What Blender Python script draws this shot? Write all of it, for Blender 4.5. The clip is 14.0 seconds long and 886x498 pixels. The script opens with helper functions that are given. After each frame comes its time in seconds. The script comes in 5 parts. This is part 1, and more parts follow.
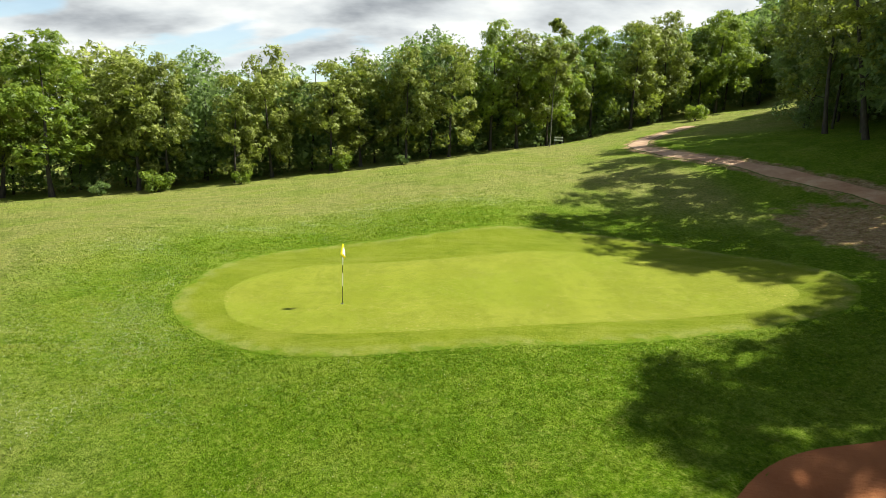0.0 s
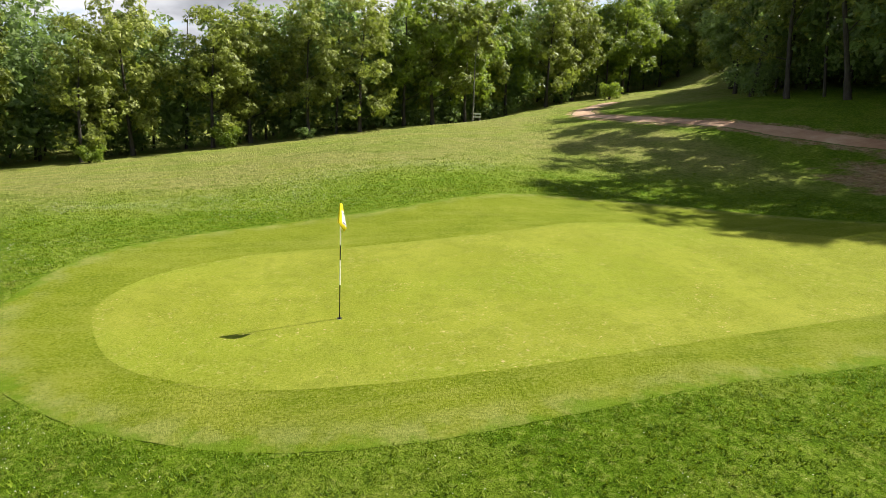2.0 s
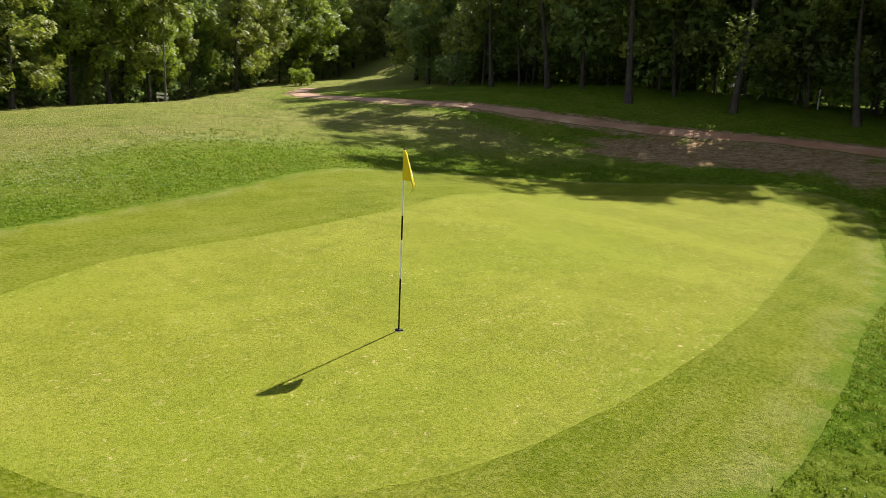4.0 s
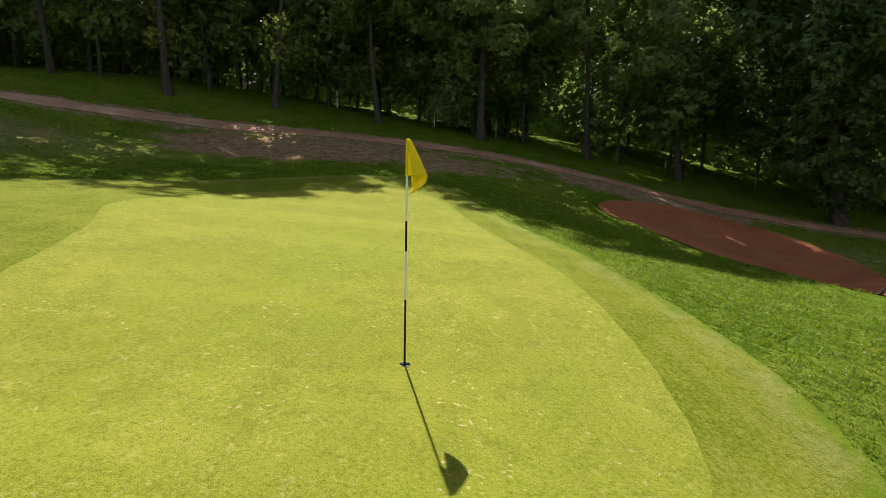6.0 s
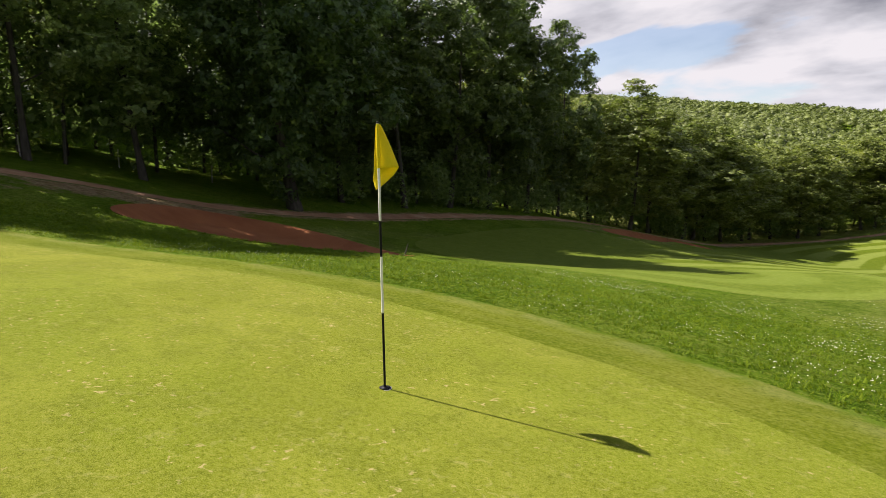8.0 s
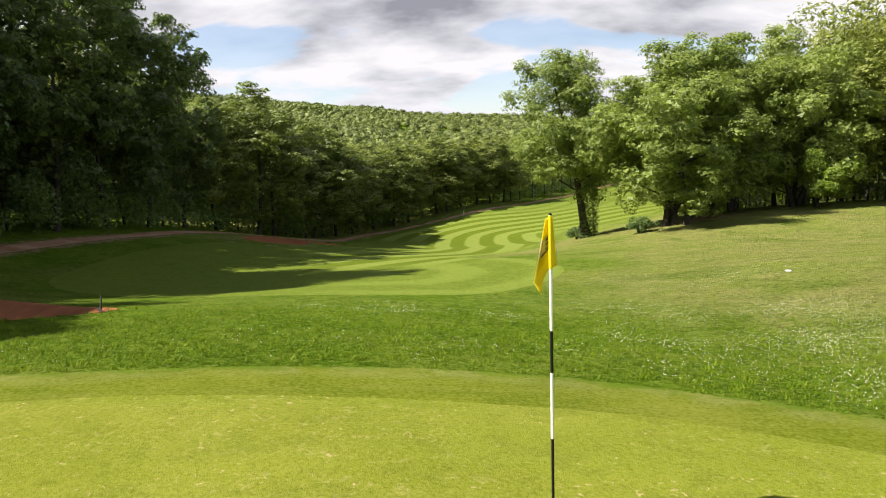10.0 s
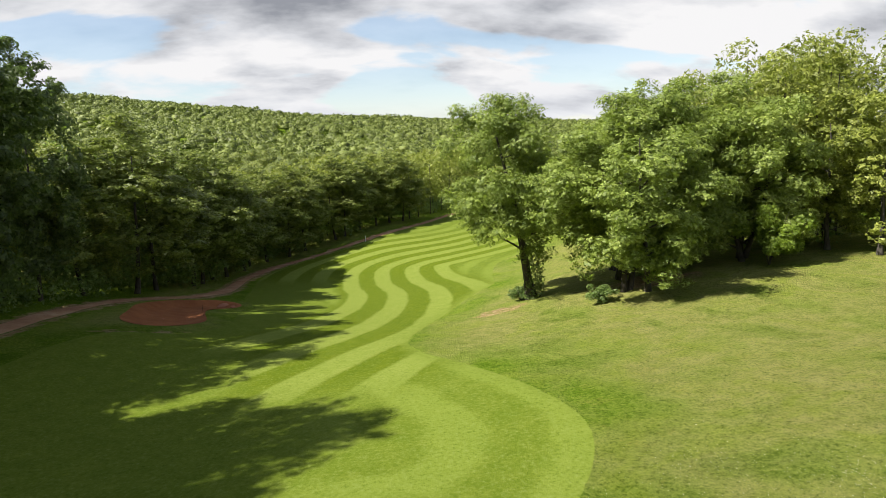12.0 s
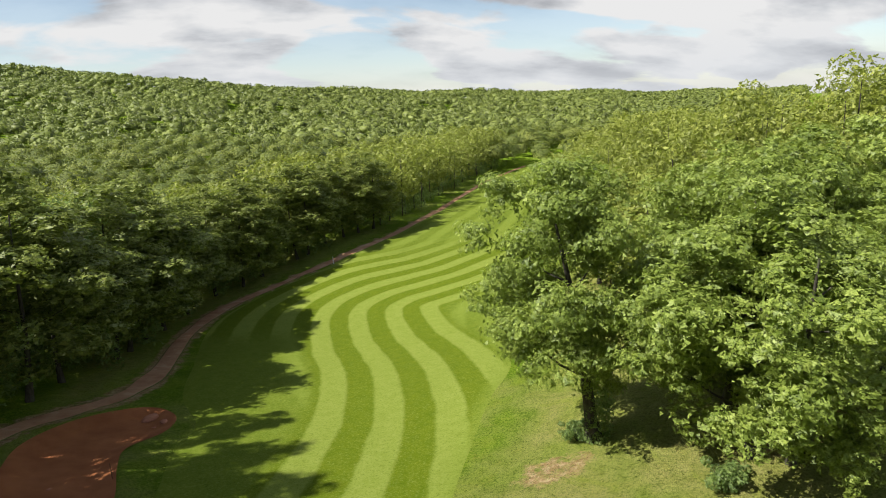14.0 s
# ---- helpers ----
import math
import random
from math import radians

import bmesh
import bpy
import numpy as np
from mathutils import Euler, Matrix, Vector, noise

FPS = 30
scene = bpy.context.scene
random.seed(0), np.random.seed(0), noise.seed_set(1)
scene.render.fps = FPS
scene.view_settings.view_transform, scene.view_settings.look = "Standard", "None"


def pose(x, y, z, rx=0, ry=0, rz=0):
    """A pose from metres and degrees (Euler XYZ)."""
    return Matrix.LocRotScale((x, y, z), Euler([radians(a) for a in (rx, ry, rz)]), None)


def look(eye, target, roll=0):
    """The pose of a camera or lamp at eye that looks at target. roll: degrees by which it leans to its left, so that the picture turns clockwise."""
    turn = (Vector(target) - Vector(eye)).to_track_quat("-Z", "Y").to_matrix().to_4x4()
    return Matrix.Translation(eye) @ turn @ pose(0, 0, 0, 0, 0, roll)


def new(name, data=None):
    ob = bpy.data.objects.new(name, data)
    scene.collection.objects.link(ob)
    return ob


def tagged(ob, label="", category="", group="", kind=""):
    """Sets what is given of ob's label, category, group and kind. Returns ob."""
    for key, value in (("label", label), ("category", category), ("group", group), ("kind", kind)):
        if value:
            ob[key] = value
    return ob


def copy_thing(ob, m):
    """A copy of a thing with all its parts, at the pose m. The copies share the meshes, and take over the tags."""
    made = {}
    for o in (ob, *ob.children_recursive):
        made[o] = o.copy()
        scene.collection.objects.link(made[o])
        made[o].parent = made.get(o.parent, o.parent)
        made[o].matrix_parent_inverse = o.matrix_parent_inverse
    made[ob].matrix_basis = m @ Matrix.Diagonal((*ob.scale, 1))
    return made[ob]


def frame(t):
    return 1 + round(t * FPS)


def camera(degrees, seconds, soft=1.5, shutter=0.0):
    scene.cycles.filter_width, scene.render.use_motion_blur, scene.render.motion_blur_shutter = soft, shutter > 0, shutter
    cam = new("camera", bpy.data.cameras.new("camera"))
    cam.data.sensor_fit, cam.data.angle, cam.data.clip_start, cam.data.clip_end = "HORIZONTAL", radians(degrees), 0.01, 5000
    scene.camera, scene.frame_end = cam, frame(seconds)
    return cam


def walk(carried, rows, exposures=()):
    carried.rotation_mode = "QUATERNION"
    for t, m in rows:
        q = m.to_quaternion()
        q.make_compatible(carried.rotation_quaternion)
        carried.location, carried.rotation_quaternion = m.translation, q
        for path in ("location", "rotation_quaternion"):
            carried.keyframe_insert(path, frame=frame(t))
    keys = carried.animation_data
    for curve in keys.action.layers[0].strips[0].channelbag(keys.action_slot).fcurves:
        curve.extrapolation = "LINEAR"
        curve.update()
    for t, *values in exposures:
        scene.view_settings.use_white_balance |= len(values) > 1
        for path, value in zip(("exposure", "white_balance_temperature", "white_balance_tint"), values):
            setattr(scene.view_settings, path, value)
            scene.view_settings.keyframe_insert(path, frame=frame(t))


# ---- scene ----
cam = camera(70.8, 14.0, 0.8, 0.12)
PATH = [
    (0, (-0.138, 0.332, 6.018), (-0.124, 2.296, 5.64), 2.2),
    (0.5, (-1.395, 4.259, 4.982), (-1.339, 6.223, 4.606), 2.2),
    (1, (-2.204, 6.802, 4.251), (-2.03, 8.76, 3.88), 2.2),
    (1.5, (-2.991, 8.57, 3.722), (-2.701, 10.515, 3.356), 2.3),
    (2, (-3.982, 10.045, 3.347), (-3.549, 11.964, 2.985), 2.3),
    (2.2, (-4.459, 10.634, 3.231), (-3.951, 12.535, 2.871), 2.3),
    (4.3, (-8.374, 16.34, 2.136), (-6.85, 17.594, 1.809), 2.5),
    (4.5, (-8.607, 16.81, 2.173), (-6.995, 17.948, 1.847), 2.5),
    (5, (-8.97, 18.126, 2.085), (-7.168, 18.935, 1.774), 2.3),
    (5.5, (-9.183, 19.45, 2.119), (-7.248, 19.858, 1.816), 1.9),
    (6, (-9.004, 20.746, 1.923), (-7.025, 20.713, 1.638), 1.2),
    (6.5, (-8.7, 21.947, 1.88), (-6.779, 21.463, 1.601), 0.8),
    (7, (-8.141, 22.992, 1.838), (-6.383, 22.078, 1.562), 0.2),
    (7.5, (-7.453, 23.873, 1.825), (-5.948, 22.584, 1.549), -0.4),
    (8, (-6.623, 24.56, 1.818), (-5.442, 22.97, 1.537), -0.8),
    (8.5, (-5.665, 24.993, 1.826), (-4.836, 23.196, 1.538), -1.4),
    (9, (-4.713, 25.349, 1.868), (-4.213, 23.435, 1.569), -1.7),
    (9.2, (-4.346, 25.468, 1.907), (-3.957, 23.53, 1.603), -1.8),
    (11.3, (-0.336, 21.043, 4.901), (-0.661, 19.098, 4.564), -2.5),
    (11.5, (-0.102, 20.152, 5.369), (-0.441, 18.21, 5.032), -2.5),
    (12, (0.236, 17.424, 6.611), (-0.127, 15.487, 6.267), -2.6),
    (12.5, (0.418, 14.144, 7.869), (0.037, 12.215, 7.502), -2.7),
    (13, (0.453, 10.345, 9.241), (0.048, 8.427, 8.845), -2.8),
    (13.5, (0.356, 6.034, 10.578), (-0.082, 4.129, 10.155), -2.8),
    (14, (0.046, 1.416, 11.899), (-0.436, -0.473, 11.45), -2.8),
]
walk(cam, [(t, look(eye, target, roll)) for t, eye, target, roll in PATH],
     [(0.0, 1.38, 6500, 5), (0.8, 1.42, 6500, 9), (2.0, 1.37, 6500, 12), (4.5, 1.26, 6500, 19), (6.2, 1.30, 6500, 20), (7.0, 1.25, 6500, 20), (8.0, 1.12, 6500, 19), (9.0, 1.31, 6500, 18), (11.5, 1.27, 6500, 12), (12.5, 1.18, 6500, 11), (14.0, 1.07, 6500, 10)])

# ---- world and sun ----
SUN = Vector((1.947, 0.372, 2.18)).normalized()
SUN_EL = math.asin(SUN.z)
world = bpy.data.worlds.new("sky")
scene.world = world
world.use_nodes = True


def sky_nodes():
    nt = world.node_tree
    nt.nodes.clear()
    N, L = nt.nodes.new, nt.links.new
    sky = N("ShaderNodeTexSky")
    sky.sky_type = "NISHITA"
    sky.sun_disc = False
    sky.sun_elevation = SUN_EL
    sky.sun_rotation = math.atan2(SUN.x, SUN.y)
    sky.air_density, sky.dust_density, sky.ozone_density = 1.0, 0.4, 1.0
    co = N("ShaderNodeTexCoord")
    sep = N("ShaderNodeSeparateXYZ")
    L(co.outputs["Generated"], sep.inputs[0])
    # the dome is laid out as a flat cloud deck
    zz = N("ShaderNodeMath"); zz.operation = "MAXIMUM"; zz.inputs[1].default_value = 0.0
    L(sep.outputs["Z"], zz.inputs[0])
    za = N("ShaderNodeMath"); za.operation = "ADD"; za.inputs[1].default_value = 0.30
    L(zz.outputs[0], za.inputs[0])
    flat = N("ShaderNodeCombineXYZ")
    for i, ax in enumerate("XY"):
        dv = N("ShaderNodeMath"); dv.operation = "DIVIDE"
        L(sep.outputs[ax], dv.inputs[0]); L(za.outputs[0], dv.inputs[1])
        L(dv.outputs[0], flat.inputs[i])
    mp = N("ShaderNodeMapping")
    mp.inputs["Location"].default_value = CLOUD_SHIFT
    mp.inputs["Scale"].default_value = (1.0, 1.45, 1.0)
    L(flat.outputs[0], mp.inputs[0])
    uv = N("ShaderNodeSeparateXYZ")
    L(flat.outputs[0], uv.inputs[0])

    def mass(places, start):
        """A value swelled or thinned round places of the deck: u, v, reach in both, amount."""
        for u, v, a, b, amount in places:
            legs = []
            for axis, at, reach in (("X", u, a), ("Y", v, b)):
                q = N("ShaderNodeMath"); q.operation = "MULTIPLY_ADD"
                q.inputs[1].default_value, q.inputs[2].default_value = 1 / reach, -at / reach
                L(uv.outputs[axis], q.inputs[0])
                sq = N("ShaderNodeMath"); sq.operation = "MULTIPLY"
                L(q.outputs[0], sq.inputs[0]); L(q.outputs[0], sq.inputs[1])
                legs.append(sq)
            both = N("ShaderNodeMath"); both.operation = "ADD"
            L(legs[0].outputs[0], both.inputs[0]); L(legs[1].outputs[0], both.inputs[1])
            fall = N("ShaderNodeMath"); fall.operation = "POWER"; fall.inputs[0].default_value = 1 / math.e
            L(both.outputs[0], fall.inputs[1])
            put = N("ShaderNodeMath"); put.operation = "MULTIPLY_ADD"; put.inputs[1].default_value = amount
            L(fall.outputs[0], put.inputs[0]); L(start, put.inputs[2])
            start = put.outputs[0]
        return start

    big = N("ShaderNodeTexNoise")
    big.inputs["Scale"].default_value = 1.6
    big.inputs["Detail"].default_value = 10.0
    big.inputs["Roughness"].default_value = 0.50
    big.inputs["Distortion"].default_value = 0.3
    L(mp.outputs[0], big.inputs["Vector"])
    heaped = mass(CLOUD_MASSES, big.outputs["Fac"])
    cover = N("ShaderNodeMapRange")
    cover.interpolation_type = "SMOOTHSTEP"
    cover.inputs["From Min"].default_value = 0.43
    cover.inputs["From Max"].default_value = 0.515
    cover.inputs["To Min"].default_value = 0.25
    # cloud thinned overhead, out of view, round the clear sun to lower sky fill
    thin = N("ShaderNodeMapRange")
    thin.inputs["From Min"].default_value, thin.inputs["From Max"].default_value = 0.30, 0.75
    thin.inputs["To Min"].default_value, thin.inputs["To Max"].default_value = 0.0, 0.12
    L(sep.outputs["Z"], thin.inputs["Value"])
    less = N("ShaderNodeMath"); less.operation = "SUBTRACT"
    L(heaped, less.inputs[0]); L(thin.outputs[0], less.inputs[1])
    L(less.outputs[0], cover.inputs["Value"])
    thick = N("ShaderNodeTexNoise")
    thick.inputs["Scale"].default_value = 2.2
    thick.inputs["Detail"].default_value = 9.0
    thick.inputs["Roughness"].default_value = 0.50
    mp2 = N("ShaderNodeMapping")
    mp2.inputs["Location"].default_value = (3.7, 1.1, 0.4)
    L(mp.outputs[0], mp2.inputs[0]); L(mp2.outputs[0], thick.inputs["Vector"])
    tone = N("ShaderNodeValToRGB")
    el = tone.color_ramp.elements
    el[0].position, el[0].color = 0.42, (1.0, 1.0, 1.0, 1)
    el[1].position, el[1].color = 0.72, (0.34, 0.36, 0.40, 1)
    mid = tone.color_ramp.elements.new(0.53)
    mid.color = (0.78, 0.80, 0.83, 1)
    # deep middles are grey, thin margins white
    body = N("ShaderNodeMath"); body.operation = "MULTIPLY_ADD"
    body.inputs[1].default_value = 0.6
    L(big.outputs["Fac"], body.inputs[0]); L(mass(CLOUD_DEPTHS, thick.outputs["Fac"]), body.inputs[2])
    deep = N("ShaderNodeMath"); deep.operation = "SUBTRACT"; deep.inputs[1].default_value = 0.31
    L(body.outputs[0], deep.inputs[0])
    L(deep.outputs[0], tone.inputs[0])
    # a paler veil low down
    low = N("ShaderNodeMapRange")
    low.inputs["From Min"].default_value = 0.0
    low.inputs["From Max"].default_value = 0.10
    low.inputs["To Min"].default_value = 0.8
    low.inputs["To Max"].default_value = 0.0
    L(sep.outputs["Z"], low.inputs["Value"])
    cmax = N("ShaderNodeMath"); cmax.operation = "MAXIMUM"
    L(cover.outputs[0], cmax.inputs[0]); L(low.outputs[0], cmax.inputs[1])
    clouds = N("ShaderNodeBackground"); clouds.inputs["Strength"].default_value = 0.395
    haze = N("ShaderNodeMix"); haze.data_type = "RGBA"
    haze.inputs[7].default_value = (0.88, 0.91, 0.95, 1)
    L(low.outputs[0], haze.inputs[0]); L(tone.outputs[0], haze.inputs[6])
    L(haze.outputs[2], clouds.inputs["Color"])
    blue = N("ShaderNodeBackground"); blue.inputs["Strength"].default_value = 0.066
    L(sky.outputs[0], blue.inputs["Color"])
    mix = N("ShaderNodeMixShader")
    L(cmax.outputs[0], mix.inputs[0]); L(blue.outputs[0], mix.inputs[1]); L(clouds.outputs[0], mix.inputs[2])
    out = N("ShaderNodeOutputWorld")
    L(mix.outputs[0], out.inputs["Surface"])


CLOUD_SHIFT = (5.1, 3.4, 0.0)
CLOUD_MASSES = ((-0.2, -1.90, 0.8, 0.12, 0.17), (-0.72, -2.13, 0.55, 0.075, -0.16), (0.72, -1.98, 0.22, 0.12, -0.14), (0.3, -2.30, 0.5, 0.08, 0.10), (-1.5, -1.9, 0.5, 0.3, 0.08),
                (-0.2, 2.08, 1.4, 0.25, 0.12), (-1.28, 1.93, 0.2, 0.07, -0.2))
CLOUD_DEPTHS = ((-1.35, -1.90, 0.45, 0.25, -0.16), (-0.25, -1.90, 0.8, 0.09, 0.14), (-0.05, -2.30, 0.12, 0.03, 0.09), (-0.05, 2.05, 0.45, 0.10, 0.12), (-0.7, 2.13, 0.35, 0.05, 0.06), (0.3, -2.3, 0.5, 0.09, -0.08))
sky_nodes()

sun = new("sun", bpy.data.lights.new("sun", "SUN"))
sun.data.energy = 5.0
sun.data.angle = radians(0.6)
sun.data.color = (1.0, 0.955, 0.87)
sun.matrix_world = look(SUN * 200, (0, 0, 0))


# ---- materials ----
class Mat:
    """A node material under construction; v is the vector used by its textures."""

    def __init__(self, name, rough=0.9, spec=0.3):
        self.m = bpy.data.materials.new(name)
        self.m.use_nodes = True
        self.t = self.m.node_tree
        self.b = self.t.nodes["Principled BSDF"]
        self.b.inputs["Roughness"].default_value = rough
        self.b.inputs["Specular IOR Level"].default_value = spec
        self.co = self.t.nodes.new("ShaderNodeTexCoord").outputs["Object"]

    def n(self, kind, **ins):
        nd = self.t.nodes.new(kind)
        for k, val in ins.items():
            nd.inputs[k.replace("_", " ")].default_value = val
        return nd

    def link(self, a, b):
        self.t.links.new(a, b)

    def noise(self, scale, detail=4.0, rough=0.55, stretch=None, dist=0.0, vec=None):
        nd = self.n("ShaderNodeTexNoise", Scale=scale, Detail=detail, Roughness=rough, Distortion=dist)
        src = vec or self.co
        if stretch:
            mp = self.n("ShaderNodeMapping")
            mp.inputs["Scale"].default_value = stretch
            self.link(src, mp.inputs[0])
            src = mp.outputs[0]
        self.link(src, nd.inputs["Vector"])
        return nd.outputs["Fac"]

    def ramp(self, fac, *stops):
        nd = self.n("ShaderNodeValToRGB")
        el = nd.color_ramp.elements
        el[0].position, el[0].color = stops[0][0], (*stops[0][1], 1)
        el[1].position, el[1].color = stops[-1][0], (*stops[-1][1], 1)
        for p, c in stops[1:-1]:
            el.new(p).color = (*c, 1)
        self.link(fac, nd.inputs[0])
        return nd.outputs[0]

    def step(self, fac, a, b, lo=0.0, hi=1.0, smooth=True):
        nd = self.n("ShaderNodeMapRange", From_Min=a, From_Max=b, To_Min=lo, To_Max=hi)
        if smooth:
            nd.interpolation_type = "SMOOTHSTEP"
        self.link(fac, nd.inputs["Value"])
        return nd.outputs[0]

    def math(self, op, a, b=0.0):
        nd = self.n("ShaderNodeMath")
        nd.operation = op
        for i, s in enumerate((a, b)):
            if isinstance(s, (int, float)):
                nd.inputs[i].default_value = s
            else:
                self.link(s, nd.inputs[i])
        return nd.outputs[0]

    def mix(self, fac, a, b, how="MIX"):
        nd = self.n("ShaderNodeMix")
        nd.data_type, nd.blend_type = "RGBA", how
        for i, s in ((0, fac), (6, a), (7, b)):
            if isinstance(s, (int, float)):
                nd.inputs[i].default_value = s
            elif isinstance(s, tuple):
                nd.inputs[i].default_value = (*s, 1)
            else:
                self.link(s, nd.inputs[i])
        return nd.outputs[2]

    def attr(self, name):
        nd = self.n("ShaderNodeAttribute")
        nd.attribute_name = name
        return nd.outputs["Fac"]

    def island(self):
        return self.n("ShaderNodeNewGeometry").outputs["Random Per Island"]

    def each(self):
        return self.n("ShaderNodeObjectInfo").outputs["Random"]

    def bump(self, height, strength, dist):
        nd = self.n("ShaderNodeBump", Strength=strength, Distance=dist)
        self.link(height, nd.inputs["Height"])
        self.link(nd.outputs[0], self.b.inputs["Normal"])

    def colour(self, c):
        if isinstance(c, tuple):
            self.b.inputs["Base Color"].default_value = (*c, 1)
        else:
            self.link(c, self.b.inputs["Base Color"])
        return self


def plain(name, c, rough=0.6, scale=30.0, amount=0.18, spec=0.4):
    """A painted or natural surface with grain and slight wear."""
    k = Mat(name, rough, spec)
    g = k.noise(scale, 5)
    w = k.noise(scale * 0.13, 3)
    lo = tuple(v * (1 - amount) for v in c)
    hi = tuple(min(1.0, v * (1 + amount)) for v in c)
    k.colour(k.mix(k.math("MULTIPLY", w, 0.6), k.ramp(g, (0.3, lo), (0.7, hi)), lo))
    k.bump(g, 0.25, 0.01)
    return k.m


def grass_green():
    k = Mat("mown_green", 1.0, 0.04)
    lanes = k.attr("lane")
    wave = k.math("SINE", k.math("MULTIPLY", k.math("SUBTRACT", lanes, 3.62), math.pi / 1.62))
    wob = k.noise(0.5, 3)
    wave = k.step(k.math("ADD", wave, k.math("MULTIPLY", k.math("SUBTRACT", wob, 0.5), 1.5)), -0.45, 0.45, 0.15, 0.75)
    base = k.mix(wave, (0.1270, 0.1490, 0.0080), (0.1640, 0.1860, 0.0160))
    edge = k.attr("edge")
    rim = k.step(k.math("ADD", edge, k.math("MULTIPLY", wob, 0.25)), 1.0, 1.3)
    base = k.mix(k.math("MULTIPLY", k.math("SUBTRACT", 1.0, rim), 0.45), base, (0.1726, 0.1829, 0.0216))
    rings = k.step(k.math("SINE", k.math("MULTIPLY", edge, 2 * math.pi / 1.05)), -0.4, 0.4)
    base = k.mix(k.math("MULTIPLY", rings, k.step(edge, 3.2, 1.6, 0.0, 0.22)), base, (0.1804, 0.1893, 0.0270))
    ragged = k.step(k.math("ADD", edge, k.math("MULTIPLY", k.math("SUBTRACT", k.noise(3.0, 5, 0.7), 0.5), 0.9)), 0.38, 0.02, 0.0, 0.85)
    base = k.mix(ragged, base, (0.1300, 0.1560, 0.0140))
    patchy = k.noise(0.7, 6, 0.62)
    base = k.mix(k.step(patchy, 0.38, 0.66, 0.0, 0.7), base, (0.1080, 0.1310, 0.0068))
    fresh = k.noise(0.16, 4, 0.6, stretch=(0.6, 1.3, 1), dist=0.5)
    base = k.mix(k.step(fresh, 0.47, 0.62, 0.0, 0.45), base, (0.1080, 0.1560, 0.0040))
    hollow = k.noise(2.6, 5, 0.65)
    base = k.mix(k.step(hollow, 0.47, 0.64, 0.0, 0.5), base, (0.0860, 0.1080, 0.0068))
    dry = k.noise(8.0, 5, 0.65, dist=0.8)
    where = k.noise(0.35, 2)
    spots = k.math("MULTIPLY", k.step(dry, 0.55, 0.68), k.step(where, 0.40, 0.58))
    base = k.mix(k.math("MULTIPLY", spots, 0.48), base, (0.2950, 0.2700, 0.0900))
    flecks = k.math("MULTIPLY", k.step(k.noise(14, 3, 0.6, dist=0.5), 0.62, 0.69), k.step(k.noise(1.1, 3, 0.6), 0.46, 0.60))
    base = k.mix(k.math("MULTIPLY", flecks, 0.75), base, (0.4200, 0.3200, 0.1600))
    mid = k.noise(26, 5, 0.72)
    base = k.mix(k.step(mid, 0.45, 0.75, 0.0, 0.62), base, (0.2200, 0.2200, 0.0360))
    base = k.mix(k.step(mid, 0.52, 0.26, 0.0, 0.82), base, (0.0620, 0.0770, 0.0036))
    fine = k.noise(120, 3, 0.7)
    base = k.mix(k.step(fine, 0.44, 0.70, 0.0, 0.50), base, (0.2560, 0.2600, 0.0560))
    base = k.mix(k.step(fine, 0.5, 0.28, 0.0, 0.65), base, (0.0506, 0.0682, 0.0036))
    k.colour(base)
    k.bump(k.math("ADD", mid, k.math("MULTIPLY", fine, 0.6)), 0.6, 0.02)
    return k.m


def grass_fringe():
    k = Mat("mown_fringe", 1.0, 0.04)
    big = k.noise(0.7, 6, 0.62)
    base = k.ramp(big, (0.3, (0.0800, 0.1100, 0.0045)), (0.52, (0.1100, 0.1380, 0.0075)), (0.72, (0.1480, 0.1660, 0.0160)))
    pale = k.math("MULTIPLY", k.step(k.attr("edge"), 0.75, 0.25), k.step(k.noise(1.7, 5, 0.65), 0.38, 0.62, 0.0, 0.38))
    base = k.mix(pale, base, (0.2203, 0.2201, 0.0833))
    rows = k.noise(1.1, 4, 0.6, stretch=(0.35, 2.2, 1))
    base = k.mix(k.step(rows, 0.45, 0.7, 0.0, 0.38), base, (0.1700, 0.1780, 0.0300))
    mid = k.noise(20, 5, 0.72)
    base = k.mix(k.step(mid, 0.45, 0.75, 0.0, 0.64), base, (0.2140, 0.2200, 0.0480))
    base = k.mix(k.step(mid, 0.52, 0.26, 0.0, 0.7), base, (0.0411, 0.0670, 0.0024))
    tufty = k.math("ADD", k.attr("edge"), k.math("MULTIPLY", k.math("SUBTRACT", k.noise(2.2, 6, 0.72), 0.5), 1.5))
    base = k.mix(k.step(tufty, 0.30, -0.05, 0.0, 0.8), base, (0.0760, 0.1300, 0.0060))
    fine = k.noise(90, 4, 0.7)
    base = k.mix(k.step(fine, 0.5, 0.25, 0.0, 0.55), base, (0.0288, 0.0544, 0.0024))
    k.colour(base)
    k.bump(k.math("ADD", mid, k.math("MULTIPLY", fine, 0.6)), 0.8, 0.035)
    return k.m


